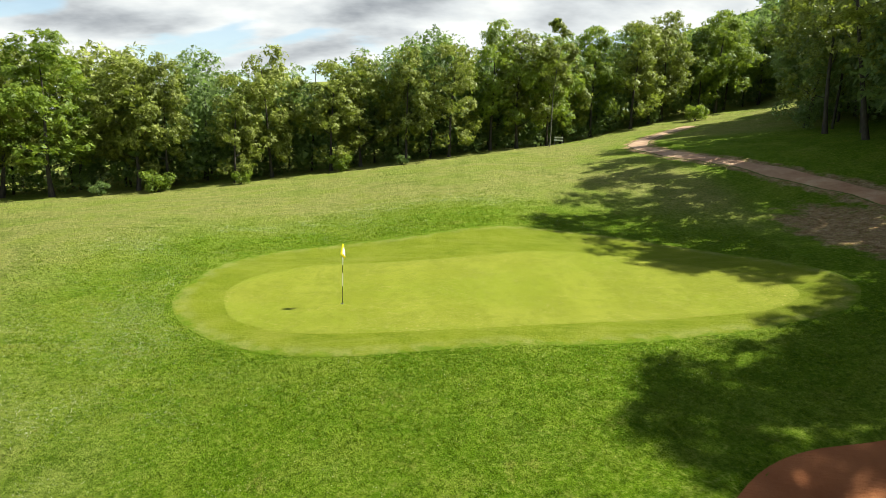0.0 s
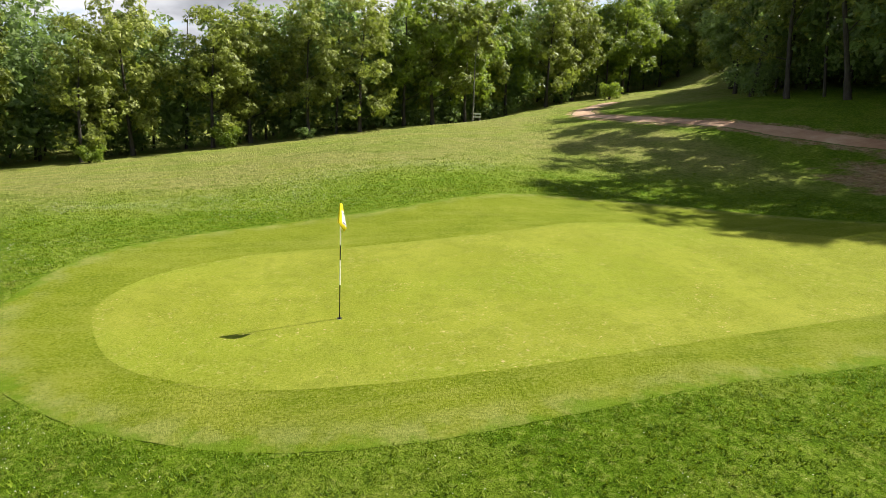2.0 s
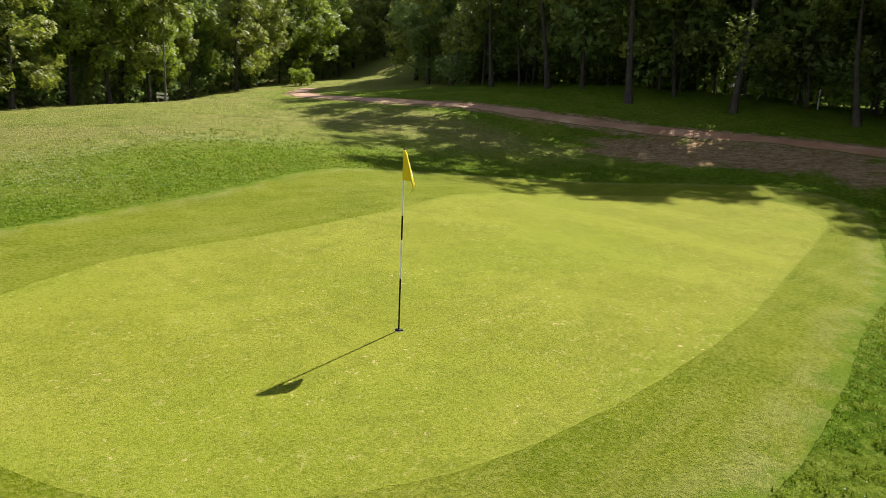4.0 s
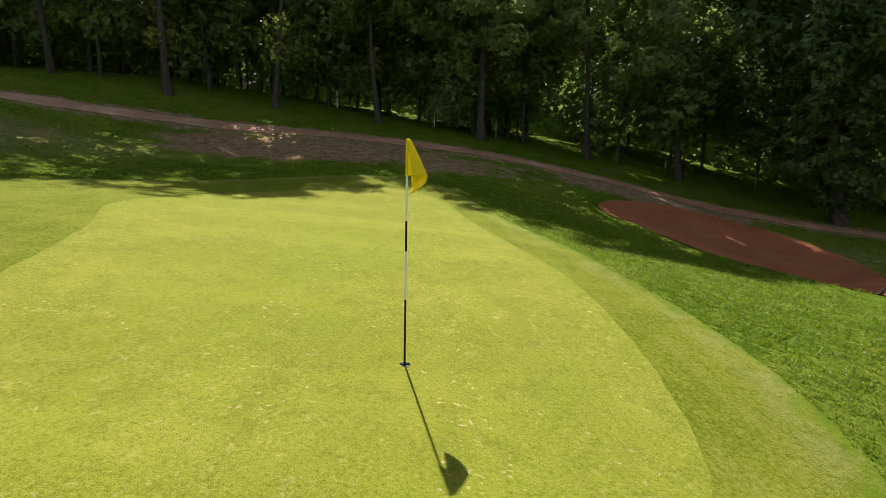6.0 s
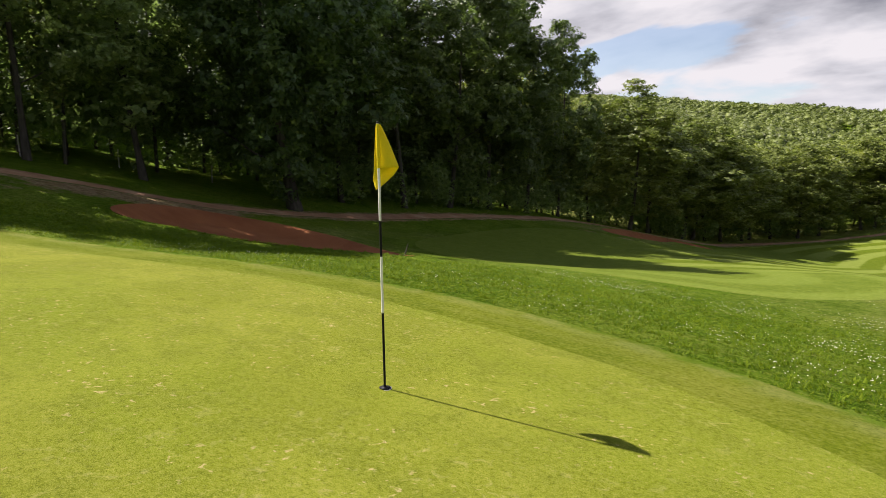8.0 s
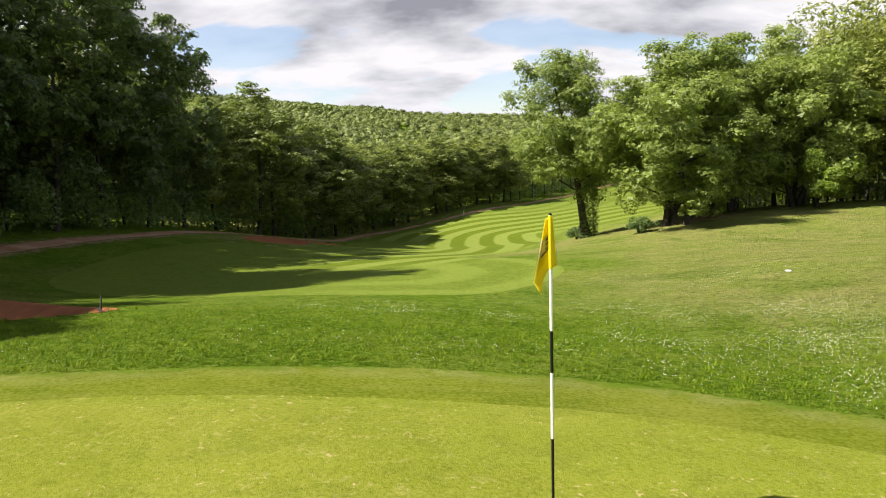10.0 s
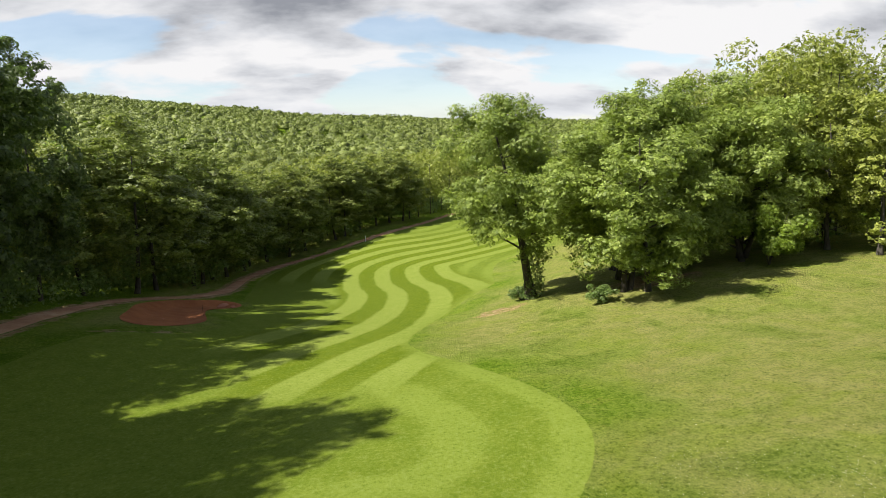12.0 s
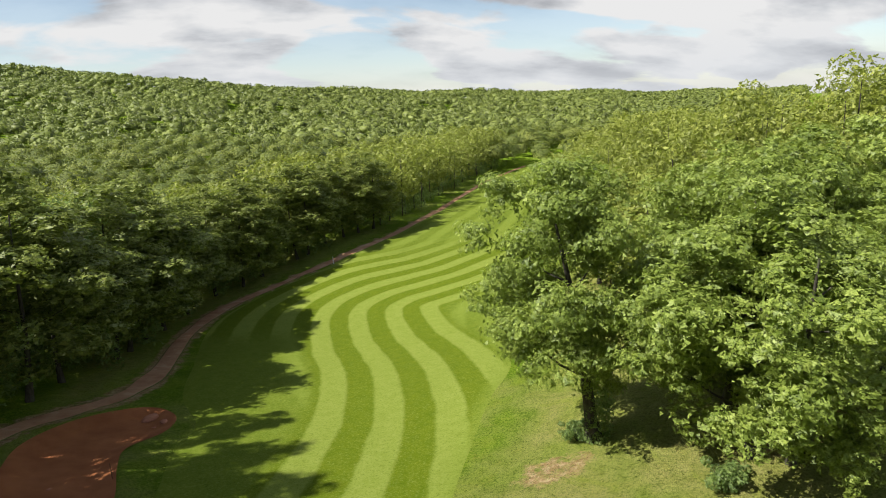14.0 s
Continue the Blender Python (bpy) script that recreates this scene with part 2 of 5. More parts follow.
def grass_fairway():
    k = Mat("striped_fairway", 1.0, 0.04)
    lanes = k.attr("lane")
    wob = k.noise(0.35, 3)
    at = k.math("ADD", lanes, k.math("MULTIPLY", k.math("SUBTRACT", wob, 0.5), 0.45))
    wave = k.step(k.math("COSINE", k.math("MULTIPLY", at, 2 * math.pi / LANE)), -0.28, 0.28)
    tufts = k.noise(1.3, 5, 0.65)
    dark = k.ramp(tufts, (0.3, (0.0620, 0.0930, 0.0040)), (0.7, (0.0860, 0.1130, 0.0060)))
    light = k.ramp(tufts, (0.3, (0.1260, 0.1630, 0.0230)), (0.7, (0.1560, 0.1890, 0.0350)))
    plainer = k.ramp(tufts, (0.3, (0.0760, 0.1100, 0.0090)), (0.7, (0.1030, 0.1330, 0.0150)))
    base = k.mix(wave, dark, light)
    arcs = k.step(k.math("SINE", k.math("MULTIPLY", k.math("ADD", k.attr("edge"), k.math("MULTIPLY", wob, 1.6)), 2 * math.pi / 3.9)), -0.6, 0.6, 0.0, 0.5)
    arcs = k.math("MULTIPLY", arcs, k.attr("arc"))
    plainer = k.mix(arcs, plainer, (0.1500, 0.1900, 0.0300))
    base = k.mix(k.attr("plain"), base, plainer)
    fine = k.noise(7, 6, 0.75)
    base = k.mix(k.step(fine, 0.52, 0.28, 0.0, 0.6), base, (0.0325, 0.0646, 0.0031))
    base = k.mix(k.step(fine, 0.48, 0.75, 0.0, 0.5), base, (0.1805, 0.2166, 0.0632))
    k.colour(base)
    k.bump(fine, 0.6, 0.04)
    return k.m


def grass_rough():
    k = Mat("rough_grass", 1.0, 0.03)
    lush_shade, wear, dryness = k.attr("lush_shade"), k.attr("wear"), k.attr("dry")
    big = k.noise(0.16, 6, 0.62)
    mid = k.noise(1.3, 6, 0.68)
    base = k.ramp(mid, (0.3, (0.0733, 0.1428, 0.0050)), (0.52, (0.1139, 0.1860, 0.0100)), (0.72, (0.1667, 0.2268, 0.0251)))
    broad = k.noise(0.42, 6, 0.7)
    base = k.mix(k.step(broad, 0.48, 0.68, 0.0, 0.6), base, (0.1830, 0.2337, 0.0403))
    base = k.mix(k.step(broad, 0.50, 0.32, 0.0, 0.5), base, (0.0585, 0.1212, 0.0042))
    streaks = k.noise(0.5, 5, 0.65, stretch=(0.5, 1.6, 1), dist=0.6)
    base = k.mix(k.step(streaks, 0.52, 0.68, 0.0, 0.45), base, (0.2300, 0.2420, 0.0420))
    hay = k.ramp(mid, (0.3, (0.1620, 0.1680, 0.0400)), (0.7, (0.2700, 0.2500, 0.0920)))
    dryf = k.math("MULTIPLY", dryness, k.step(big, 0.34, 0.58, 0.45, 1.0))
    base = k.mix(dryf, base, hay)
    # dark tone for rich grass and for painted shade under trees
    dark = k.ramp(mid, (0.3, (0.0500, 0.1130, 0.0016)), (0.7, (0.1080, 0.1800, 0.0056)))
    base = k.mix(k.math("MULTIPLY", lush_shade, k.step(big, 0.70, 0.38, 0.3, 1.0)), base, dark)
    swathe = k.noise(0.33, 5, 0.65, dist=0.7)
    base = k.mix(k.step(swathe, 0.50, 0.66, 0.0, 0.5), base, (0.1600, 0.2050, 0.0200))
    base = k.mix(k.step(swathe, 0.46, 0.34, 0.0, 0.4), base, (0.0420, 0.0900, 0.0020))
    soil = k.ramp(k.noise(3, 5, 0.65), (0.3, (0.1900, 0.0980, 0.0500)), (0.5, (0.3300, 0.2080, 0.1220)), (0.72, (0.5000, 0.3720, 0.2450)))
    thr = k.math("SUBTRACT", k.math("ADD", wear, k.math("MULTIPLY", k.noise(0.9, 6, 0.68), 0.9)), 0.45)
    base = k.mix(k.step(thr, 0.42, 0.62), base, soil)
    tan = k.math("MULTIPLY", k.step(k.noise(0.9, 5, 0.7), 0.56, 0.68, 0.0, 0.55), k.step(k.noise(7, 4, 0.7), 0.40, 0.60))
    base = k.mix(tan, base, (0.2100, 0.1950, 0.0420))
    # noise paints shaded spaces between tufts and lit tips into the colour
    tuft = k.noise(7.5, 6, 0.75)
    base = k.mix(k.step(tuft, 0.53, 0.32, 0.0, 0.72), base, (0.0244, 0.0536, 0.0016))
    base = k.mix(k.step(tuft, 0.50, 0.66, 0.0, 0.65), base, (0.2150, 0.2530, 0.0480))
    fine = k.noise(24, 6, 0.8)
    base = k.mix(k.step(fine, 0.51, 0.34, 0.0, 0.72), base, (0.0180, 0.0440, 0.0010))
    base = k.mix(k.step(fine, 0.52, 0.68, 0.0, 0.55), base, (0.2150, 0.2600, 0.0420))
    k.colour(base)
    hump = k.math("ADD", fine, k.math("MULTIPLY", tuft, 1.6))
    k.bump(hump, 1.0, 0.08)
    return k.m


def sand_red():
    k = Mat("red_bunker_soil", 0.95, 0.1)
    big = k.noise(0.7, 5, 0.6)
    base = k.ramp(big, (0.3, (0.1927, 0.0663, 0.0253)), (0.7, (0.2668, 0.1053, 0.0421)))
    fine = k.noise(25, 5, 0.7)
    base = k.mix(k.step(fine, 0.55, 0.8, 0.0, 0.5), base, (0.3409, 0.1794, 0.0842))
    base = k.mix(k.step(fine, 0.45, 0.2, 0.0, 0.5), base, (0.1186, 0.0351, 0.0140))
    k.colour(base)
    rake = k.noise(3.0, 3, 0.5, stretch=(1, 6, 1))
    k.bump(k.math("ADD", fine, rake), 0.6, 0.04)
    return k.m


def dirt_path():
    k = Mat("dirt_track", 0.95, 0.1)
    big = k.noise(0.6, 6, 0.65)
    base = k.ramp(big, (0.3, (0.2200, 0.1050, 0.0560)), (0.55, (0.3100, 0.1800, 0.1020)), (0.75, (0.4200, 0.3000, 0.1950)))
    # paler stretch up the slope
    sep = k.n("ShaderNodeSeparateXYZ")
    k.link(k.co, sep.inputs[0])
    upslope_tone = k.ramp(big, (0.3, (0.2500, 0.1650, 0.1050)), (0.75, (0.5000, 0.4050, 0.2900)))
    base = k.mix(k.step(sep.outputs["Y"], 20.0, 50.0, 0.0, 0.45), base, upslope_tone)
    ac = k.math("ABSOLUTE", k.attr("across"))
    grassy = k.math("ADD", k.step(ac, 0.72, 1.0), k.math("MULTIPLY", k.math("SUBTRACT", k.noise(1.4, 5, 0.7), 0.5), 1.5))
    base = k.mix(k.step(grassy, 0.35, 0.75), base, (0.0670, 0.0880, 0.0147))
    fine = k.noise(25, 5, 0.7)
    base = k.mix(k.step(fine, 0.5, 0.8, 0.0, 0.45), base, (0.4331, 0.3366, 0.2106))
    base = k.mix(k.step(fine, 0.45, 0.2, 0.0, 0.5), base, (0.0945, 0.0459, 0.0234))
    k.colour(base)
    k.bump(fine, 0.6, 0.04)
    return k.m


def leaf_mat(name, dark, mid, light, through_col, share=0.32, gap_shade=0.0, gloss=0.35, lobes=0.0, open_part=0.42, speck=0.0):
    """Leaves: each its own tone; some light passes through them. lobes: how many leaflets a metre break up a spray."""
    k = Mat(name, 0.55 if gloss < 0.4 else 0.42, gloss)
    tone = k.math("ADD", k.math("MULTIPLY", k.island(), 0.72), k.math("MULTIPLY", k.each(), 0.28))
    base = k.ramp(tone, (0.08, dark), (0.5, mid), (0.95, light))
    patches = k.noise(0.55, 3)
    base = k.mix(k.step(patches, 0.35, 0.7, 0.0, 0.45), base, dark)
    if gap_shade:
        # dark clump noise paints the shade between leaves into the colour
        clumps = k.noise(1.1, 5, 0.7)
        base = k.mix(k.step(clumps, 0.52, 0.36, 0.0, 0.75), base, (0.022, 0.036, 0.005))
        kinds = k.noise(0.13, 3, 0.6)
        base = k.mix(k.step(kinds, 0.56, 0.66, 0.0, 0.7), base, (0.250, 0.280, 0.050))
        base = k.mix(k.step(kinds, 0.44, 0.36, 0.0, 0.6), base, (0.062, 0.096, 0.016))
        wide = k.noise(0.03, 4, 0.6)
        base = k.mix(k.step(wide, 0.45, 0.65, 0.0, gap_shade), base, (0.060, 0.095, 0.012))
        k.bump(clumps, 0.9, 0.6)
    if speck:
        # specks paint shade between leaves, and lit leaves, into the colour
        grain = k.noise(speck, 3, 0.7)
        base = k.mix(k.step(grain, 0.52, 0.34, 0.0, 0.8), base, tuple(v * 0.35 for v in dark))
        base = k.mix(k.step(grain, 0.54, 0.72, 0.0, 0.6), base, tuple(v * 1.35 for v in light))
    k.colour(base)
    tr = k.n("ShaderNodeBsdfTranslucent")
    tcol = k.mix(k.step(tone, 0.0, 1.0), tuple(v * 0.7 for v in through_col), through_col)
    k.link(tcol, tr.inputs["Color"])
    mx = k.n("ShaderNodeMixShader")
    mx.inputs[0].default_value = share
    k.link(k.b.outputs[0], mx.inputs[1])
    k.link(tr.outputs[0], mx.inputs[2])
    out = next(n for n in k.t.nodes if n.type == "OUTPUT_MATERIAL")
    if lobes:
        ragged_edge = k.step(k.noise(lobes, 2, 0.6), open_part - 0.02, open_part + 0.02)
        clear = k.n("ShaderNodeBsdfTransparent")
        cut = k.n("ShaderNodeMixShader")
        k.link(ragged_edge, cut.inputs[0])
        k.link(clear.outputs[0], cut.inputs[1])
        k.link(mx.outputs[0], cut.inputs[2])
        mx = cut
    k.link(mx.outputs[0], out.inputs["Surface"])
    return k.m


def bark_mat(name, lo, hi):
    k = Mat(name, 0.95, 0.1)
    g = k.noise(9, 6, 0.7, stretch=(1, 1, 0.2))
    base = k.ramp(g, (0.3, lo), (0.7, hi))
    base = k.mix(k.step(k.noise(1.3, 3), 0.5, 0.75, 0.0, 0.5), base, (0.09, 0.11, 0.05))
    k.colour(base)
    k.bump(g, 0.8, 0.05)
    return k.m


LANE = 4.0
M_GREEN, M_FRINGE, M_FAIR, M_ROUGH = grass_green(), grass_fringe(), grass_fairway(), grass_rough()
M_SAND, M_PATH = sand_red(), dirt_path()
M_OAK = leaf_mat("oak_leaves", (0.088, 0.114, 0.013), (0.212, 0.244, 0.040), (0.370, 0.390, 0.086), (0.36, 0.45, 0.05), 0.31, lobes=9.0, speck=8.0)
# oak leaves of the shaded wood, colour lifted in place of sky fill
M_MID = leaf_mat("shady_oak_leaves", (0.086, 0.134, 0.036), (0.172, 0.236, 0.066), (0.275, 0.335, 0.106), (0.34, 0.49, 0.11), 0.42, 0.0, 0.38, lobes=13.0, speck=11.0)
# oak leaves again, darker: the shade on these trees is in the colour
M_SHADE = leaf_mat("shade_toned_oak_leaves", (0.036, 0.060, 0.012), (0.078, 0.112, 0.024), (0.150, 0.190, 0.048), (0.18, 0.28, 0.05), 0.34, 0.0, 0.38, lobes=9.0, speck=8.0)
# shade of the wood interior put in the leaf colour; ivy and bushes share it
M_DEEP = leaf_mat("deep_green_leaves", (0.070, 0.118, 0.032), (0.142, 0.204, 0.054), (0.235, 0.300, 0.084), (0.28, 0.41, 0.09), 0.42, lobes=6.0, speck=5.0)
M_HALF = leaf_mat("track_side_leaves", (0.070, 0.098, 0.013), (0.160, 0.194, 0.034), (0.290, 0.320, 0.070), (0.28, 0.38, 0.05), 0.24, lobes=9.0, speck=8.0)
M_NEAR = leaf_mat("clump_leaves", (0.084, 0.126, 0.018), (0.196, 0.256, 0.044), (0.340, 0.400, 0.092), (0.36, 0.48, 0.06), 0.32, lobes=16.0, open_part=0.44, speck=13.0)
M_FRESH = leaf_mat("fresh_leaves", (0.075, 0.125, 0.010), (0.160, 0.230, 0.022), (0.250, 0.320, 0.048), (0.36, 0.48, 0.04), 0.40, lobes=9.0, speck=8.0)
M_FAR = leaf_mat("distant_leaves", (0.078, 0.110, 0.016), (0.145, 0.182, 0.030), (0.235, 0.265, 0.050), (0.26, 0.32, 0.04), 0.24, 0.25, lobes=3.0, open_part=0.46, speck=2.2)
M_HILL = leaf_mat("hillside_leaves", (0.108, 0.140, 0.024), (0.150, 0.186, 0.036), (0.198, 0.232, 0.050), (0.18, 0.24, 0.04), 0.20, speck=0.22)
M_BLADE = leaf_mat("grass_blades", (0.030, 0.070, 0.002), (0.085, 0.142, 0.004), (0.205, 0.265, 0.020), (0.22, 0.31, 0.012), 0.32, 0.0, 0.05)
M_SHEEN = leaf_mat("glossy_broad_leaves", (0.026, 0.054, 0.010), (0.062, 0.106, 0.020), (0.130, 0.184, 0.042), (0.15, 0.26, 0.03), 0.24, 0.0, 0.38, lobes=8.0)
M_BARK = bark_mat("oak_bark", (0.026, 0.023, 0.019), (0.085, 0.075, 0.062))
M_PALE = bark_mat("pale_bark", (0.06, 0.056, 0.045), (0.20, 0.19, 0.15))


# ---- shape helpers ----
def spline(stations, vals):
    """Second derivatives of the natural cubic spline through vals (along axis 0)."""
    s, v = np.asarray(stations, float), np.asarray(vals, float)
    n = len(s)
    h = np.diff(s)
    a, r = np.zeros((n, n)), np.zeros_like(v)
    a[0, 0] = a[-1, -1] = 1
    for i in range(1, n - 1):
        a[i, i - 1:i + 2] = h[i - 1], 2 * (h[i - 1] + h[i]), h[i]
        r[i] = 6 * ((v[i + 1] - v[i]) / h[i] - (v[i] - v[i - 1]) / h[i - 1])
    return np.linalg.solve(a, r)


def weights(stations, q):
    """The matrix that takes values at the stations to values at q along a natural cubic spline."""
    s = np.asarray(stations, float)
    n = len(s)
    d2 = spline(s, np.eye(n))
    q = np.clip(q, s[0], s[-1])
    i = np.clip(np.searchsorted(s, q) - 1, 0, n - 2)
    h = s[i + 1] - s[i]
    a, b = (s[i + 1] - q) / h, (q - s[i]) / h
    eye = np.eye(n)
    return (a[:, None] * eye[i] + b[:, None] * eye[i + 1]
            + ((a ** 3 - a) * h * h / 6)[:, None] * d2[i] + ((b ** 3 - b) * h * h / 6)[:, None] * d2[i + 1])


def sstep(x, a, b):
    k = np.clip((x - a) / (b - a), 0, 1)
    return k * k * (3 - 2 * k)


def curve_through(pts, per=8, closed=True):
    """A smooth line through the corner points of a plan."""
    p = np.asarray(pts, float)
    n = len(p)
    out = []
    for i in range(n if closed else n - 1):
        if closed:
            a, b, c, d = p[i - 1], p[i], p[(i + 1) % n], p[(i + 2) % n]
        else:
            a, b, c, d = p[max(i - 1, 0)], p[i], p[i + 1], p[min(i + 2, n - 1)]
        for k in range(per):
            u = k / per
            out.append(0.5 * (2 * b + (c - a) * u + (2 * a - 5 * b + 4 * c - d) * u * u + (3 * b - a - 3 * c + d) * u ** 3))
    if not closed:
        out.append(p[-1])
    return np.array(out)


def edge_distance(x, y, line, closed=True):
    """Distance from points to a line of points; negative inside a closed one."""
    a = line
    b = np.roll(line, -1, 0) if closed else line[1:]
    a = a if closed else line[:-1]
    best = np.full(x.shape, 1e9)
    inside = np.zeros(x.shape, bool)
    for (ax, ay), (bx, by) in zip(a, b):
        dx, dy = bx - ax, by - ay
        u = np.clip(((x - ax) * dx + (y - ay) * dy) / (dx * dx + dy * dy + 1e-12), 0, 1)
        best = np.minimum(best, (x - ax - u * dx) ** 2 + (y - ay - u * dy) ** 2)
        if closed:
            cross = (ay > y) != (by > y)
            inside ^= cross & (x < ax + (y - ay) / (by - ay if by != ay else 1e-9) * dx)
    d = np.sqrt(best)
    return np.where(inside, -d, d) if closed else d


def ragged(line, amount, seed):
    """A mown edge that wanders a little, as grass edges do."""
    d = np.roll(line, -1, 0) - np.roll(line, 1, 0)
    d /= np.linalg.norm(d, axis=1)[:, None]
    off = [noise.noise(Vector((p[0] * 1.6, p[1] * 1.6, seed))) + 0.7 * noise.noise(Vector((p[0] * 5.0, p[1] * 5.0, seed + 9))) for p in line]
    return line + np.stack([-d[:, 1], d[:, 0]], 1) * np.array(off)[:, None] * amount


# ---- the plan: outlines in metres ----
GREEN = curve_through([(-7.5, 21.2), (-6.8, 19.9), (-5.6, 19.05), (-4.3, 18.6), (-2.2, 18.4), (0.4, 18.5), (3.0, 18.9), (5.8, 19.4), (8.7, 19.9),
                       (11.2, 20.4), (12.6, 21.6), (12.4, 23.6), (10.4, 25.6), (7.4, 27.2), (4.2, 27.5), (1.2, 26.4), (-2.0, 25.7), (-5.0, 25.3), (-7.0, 24.0), (-7.7, 22.5)], 14)
FRINGE = curve_through([(-9.4, 22.2), (-9.0, 20.5), (-7.9, 19.1), (-6.4, 18.0), (-4.5, 17.2), (-2.6, 16.95), (-0.5, 17.1), (2.0, 17.45), (4.8, 17.7), (7.6, 18.3),
                        (10.4, 19.0), (13.4, 20.0), (14.8, 22.0), (14.4, 24.6), (12.0, 27.6), (8.6, 30.2), (5.2, 31.3), (3.0, 31.4), (1.2, 30.8), (-0.2, 30.1), (-2.3, 29.2), (-4.7, 28.4), (-7.0, 27.3), (-8.8, 25.2)], 14)
GREEN, FRINGE = ragged(GREEN, 0.022, 2.0), ragged(FRINGE, 0.025, 5.0)
BUNKER_A = curve_through([(13.4, 14.6), (11.8, 13.7), (10.0, 13.2), (8.3, 12.9), (7.1, 12.4), (6.1, 11.6), (5.3, 10.6), (5.6, 9.6), (7.0, 8.6), (9.6, 6.6), (12.0, 5.4), (14.3, 5.0), (16.8, 5.8), (18.0, 7.8), (18.1, 10.2), (17.0, 12.4), (15.2, 14.2)])
BUNKER_B = curve_through([(14.3, -26.6), (14.9, -30.5), (15.3, -34.7), (14.0, -38.6), (11.6, -40.9), (9.6, -41.2), (8.2, -39.4), (8.4, -36.6), (9.9, -33.8), (9.7, -31.0), (9.0, -27.0), (10.3, -25.0), (12.4, -24.7)])
FAIRWAY = curve_through([(-1.5, 6.2), (-3.9, 5.7), (-5.8, 3.6), (-7.2, 1.0), (-7.6, -1.6), (-7.0, -5.2), (-5.6, -9.6), (-4.2, -14.0), (-4.0, -17.6), (-5.8, -22.6), (-8.6, -28.4), (-11.6, -34.0), (-15.4, -40.0),
                         (-18.0, -50.0), (-22.0, -60.0), (-32.0, -68.0), (-44.0, -88.0), (-58.0, -114.0), (-76.0, -150.0), (-96.0, -180.0), (-80.0, -196.0), (-58.0, -168.0), (-39.0, -139.0), (-24.0, -114.0),
                         (-15.0, -99.0), (-6.0, -87.5), (1.5, -81.0), (7.0, -73.0), (9.0, -64.0), (8.8, -52.0), (8.4, -43.5), (6.8, -37.5), (7.4, -33.0), (7.4, -26.0), (9.4, -22.8), (14.0, -22.0), (16.2, -14.0), (15.6, -5.0), (13.0, 0.5), (7.5, 4.0), (3.0, 5.9)], 6)
TRACK = curve_through([(28.0, 73.0), (24.2, 68.2), (19.2, 60.5), (16.9, 55.4), (16.6, 51.8), (17.7, 46.5), (19.3, 41.8), (20.8, 37.8), (22.1, 34.1), (22.8, 30.0), (22.8, 26.0), (22.2, 22.5), (21.5, 18.5), (21.2, 15.5), (21.3, 12.0),
                       (21.0, 8.0), (21.1, 4.0), (21.4, -3.0), (21.0, -13.0), (19.4, -21.0), (18.6, -28.0), (17.0, -36.5), (14.6, -40.6), (12.3, -44.0), (11.2, -50.0), (10.8, -64.0), (7.6, -75.6), (0.2, -84.0), (-7.2, -90.2),
                       (-16, -101), (-25.5, -117), (-41, -143), (-60, -173), (-82, -200)], 8, False)
LANES = curve_through([(-40, -88), (-24, -76.5), (-17, -73.6), (-11, -71.6), (-7.2, -67.2), (-6.2, -57), (-6.5, -46.5), (-5.5, -37), (-3.8, -30), (-1.4, -23.2), (2.4, -17), (5.3, -12.3), (8.5, -6)], 8, False)

# levels of the land at crossings of a wide net
NET_X = (-60, -32, -18, -8, 1, 11, 20, 32, 55)
NET_Y = (-130, -90, -60, -40, -22, -6, 8, 18, 29, 41, 60, 95)
LEVELS = np.array([
    (-10.97, -10.46, -10.23, -9.94, -9.80, -9.50, -9.33, -8.82, -7.27),
    (-9.01, -9.46, -9.69, -9.57, -10.35, -10.86, -9.87, -8.83, -5.81),
    (-6.86, -8.31, -9.73, -10.52, -10.30, -9.38, -8.32, -6.54, -3.31),
    (-4.89, -5.48, -7.12, -7.99, -7.93, -6.72, -5.27, -3.72, -0.45),
    (-3.23, -2.67, -3.80, -5.49, -5.35, -4.33, -2.97, -1.27, 1.70),
    (-2.76, -2.57, -2.78, -3.10, -3.45, -3.25, -2.09, 0.31, 3.47),
    (-2.52, -1.84, -1.07, -1.85, -1.49, -1.39, -0.18, 2.10, 5.60),
    (-2.63, -1.43, -0.49, -0.59, -0.03, 0.30, 1.88, 3.58, 6.17),
    (-2.37, -1.47, 0.55, 0.60, 0.95, 1.15, 2.50, 5.17, 6.10),
    (-2.43, -1.01, 0.35, 1.28, 2.41, 2.93, 4.46, 6.75, 8.07),
    (-2.53, -0.67, 0.73, 1.96, 3.20, 4.54, 5.87, 7.52, 11.51),
    (-1.28, 0.95, 1.98, 2.97, 5.03, 3.17, 6.28, 9.07, 12.39),
])
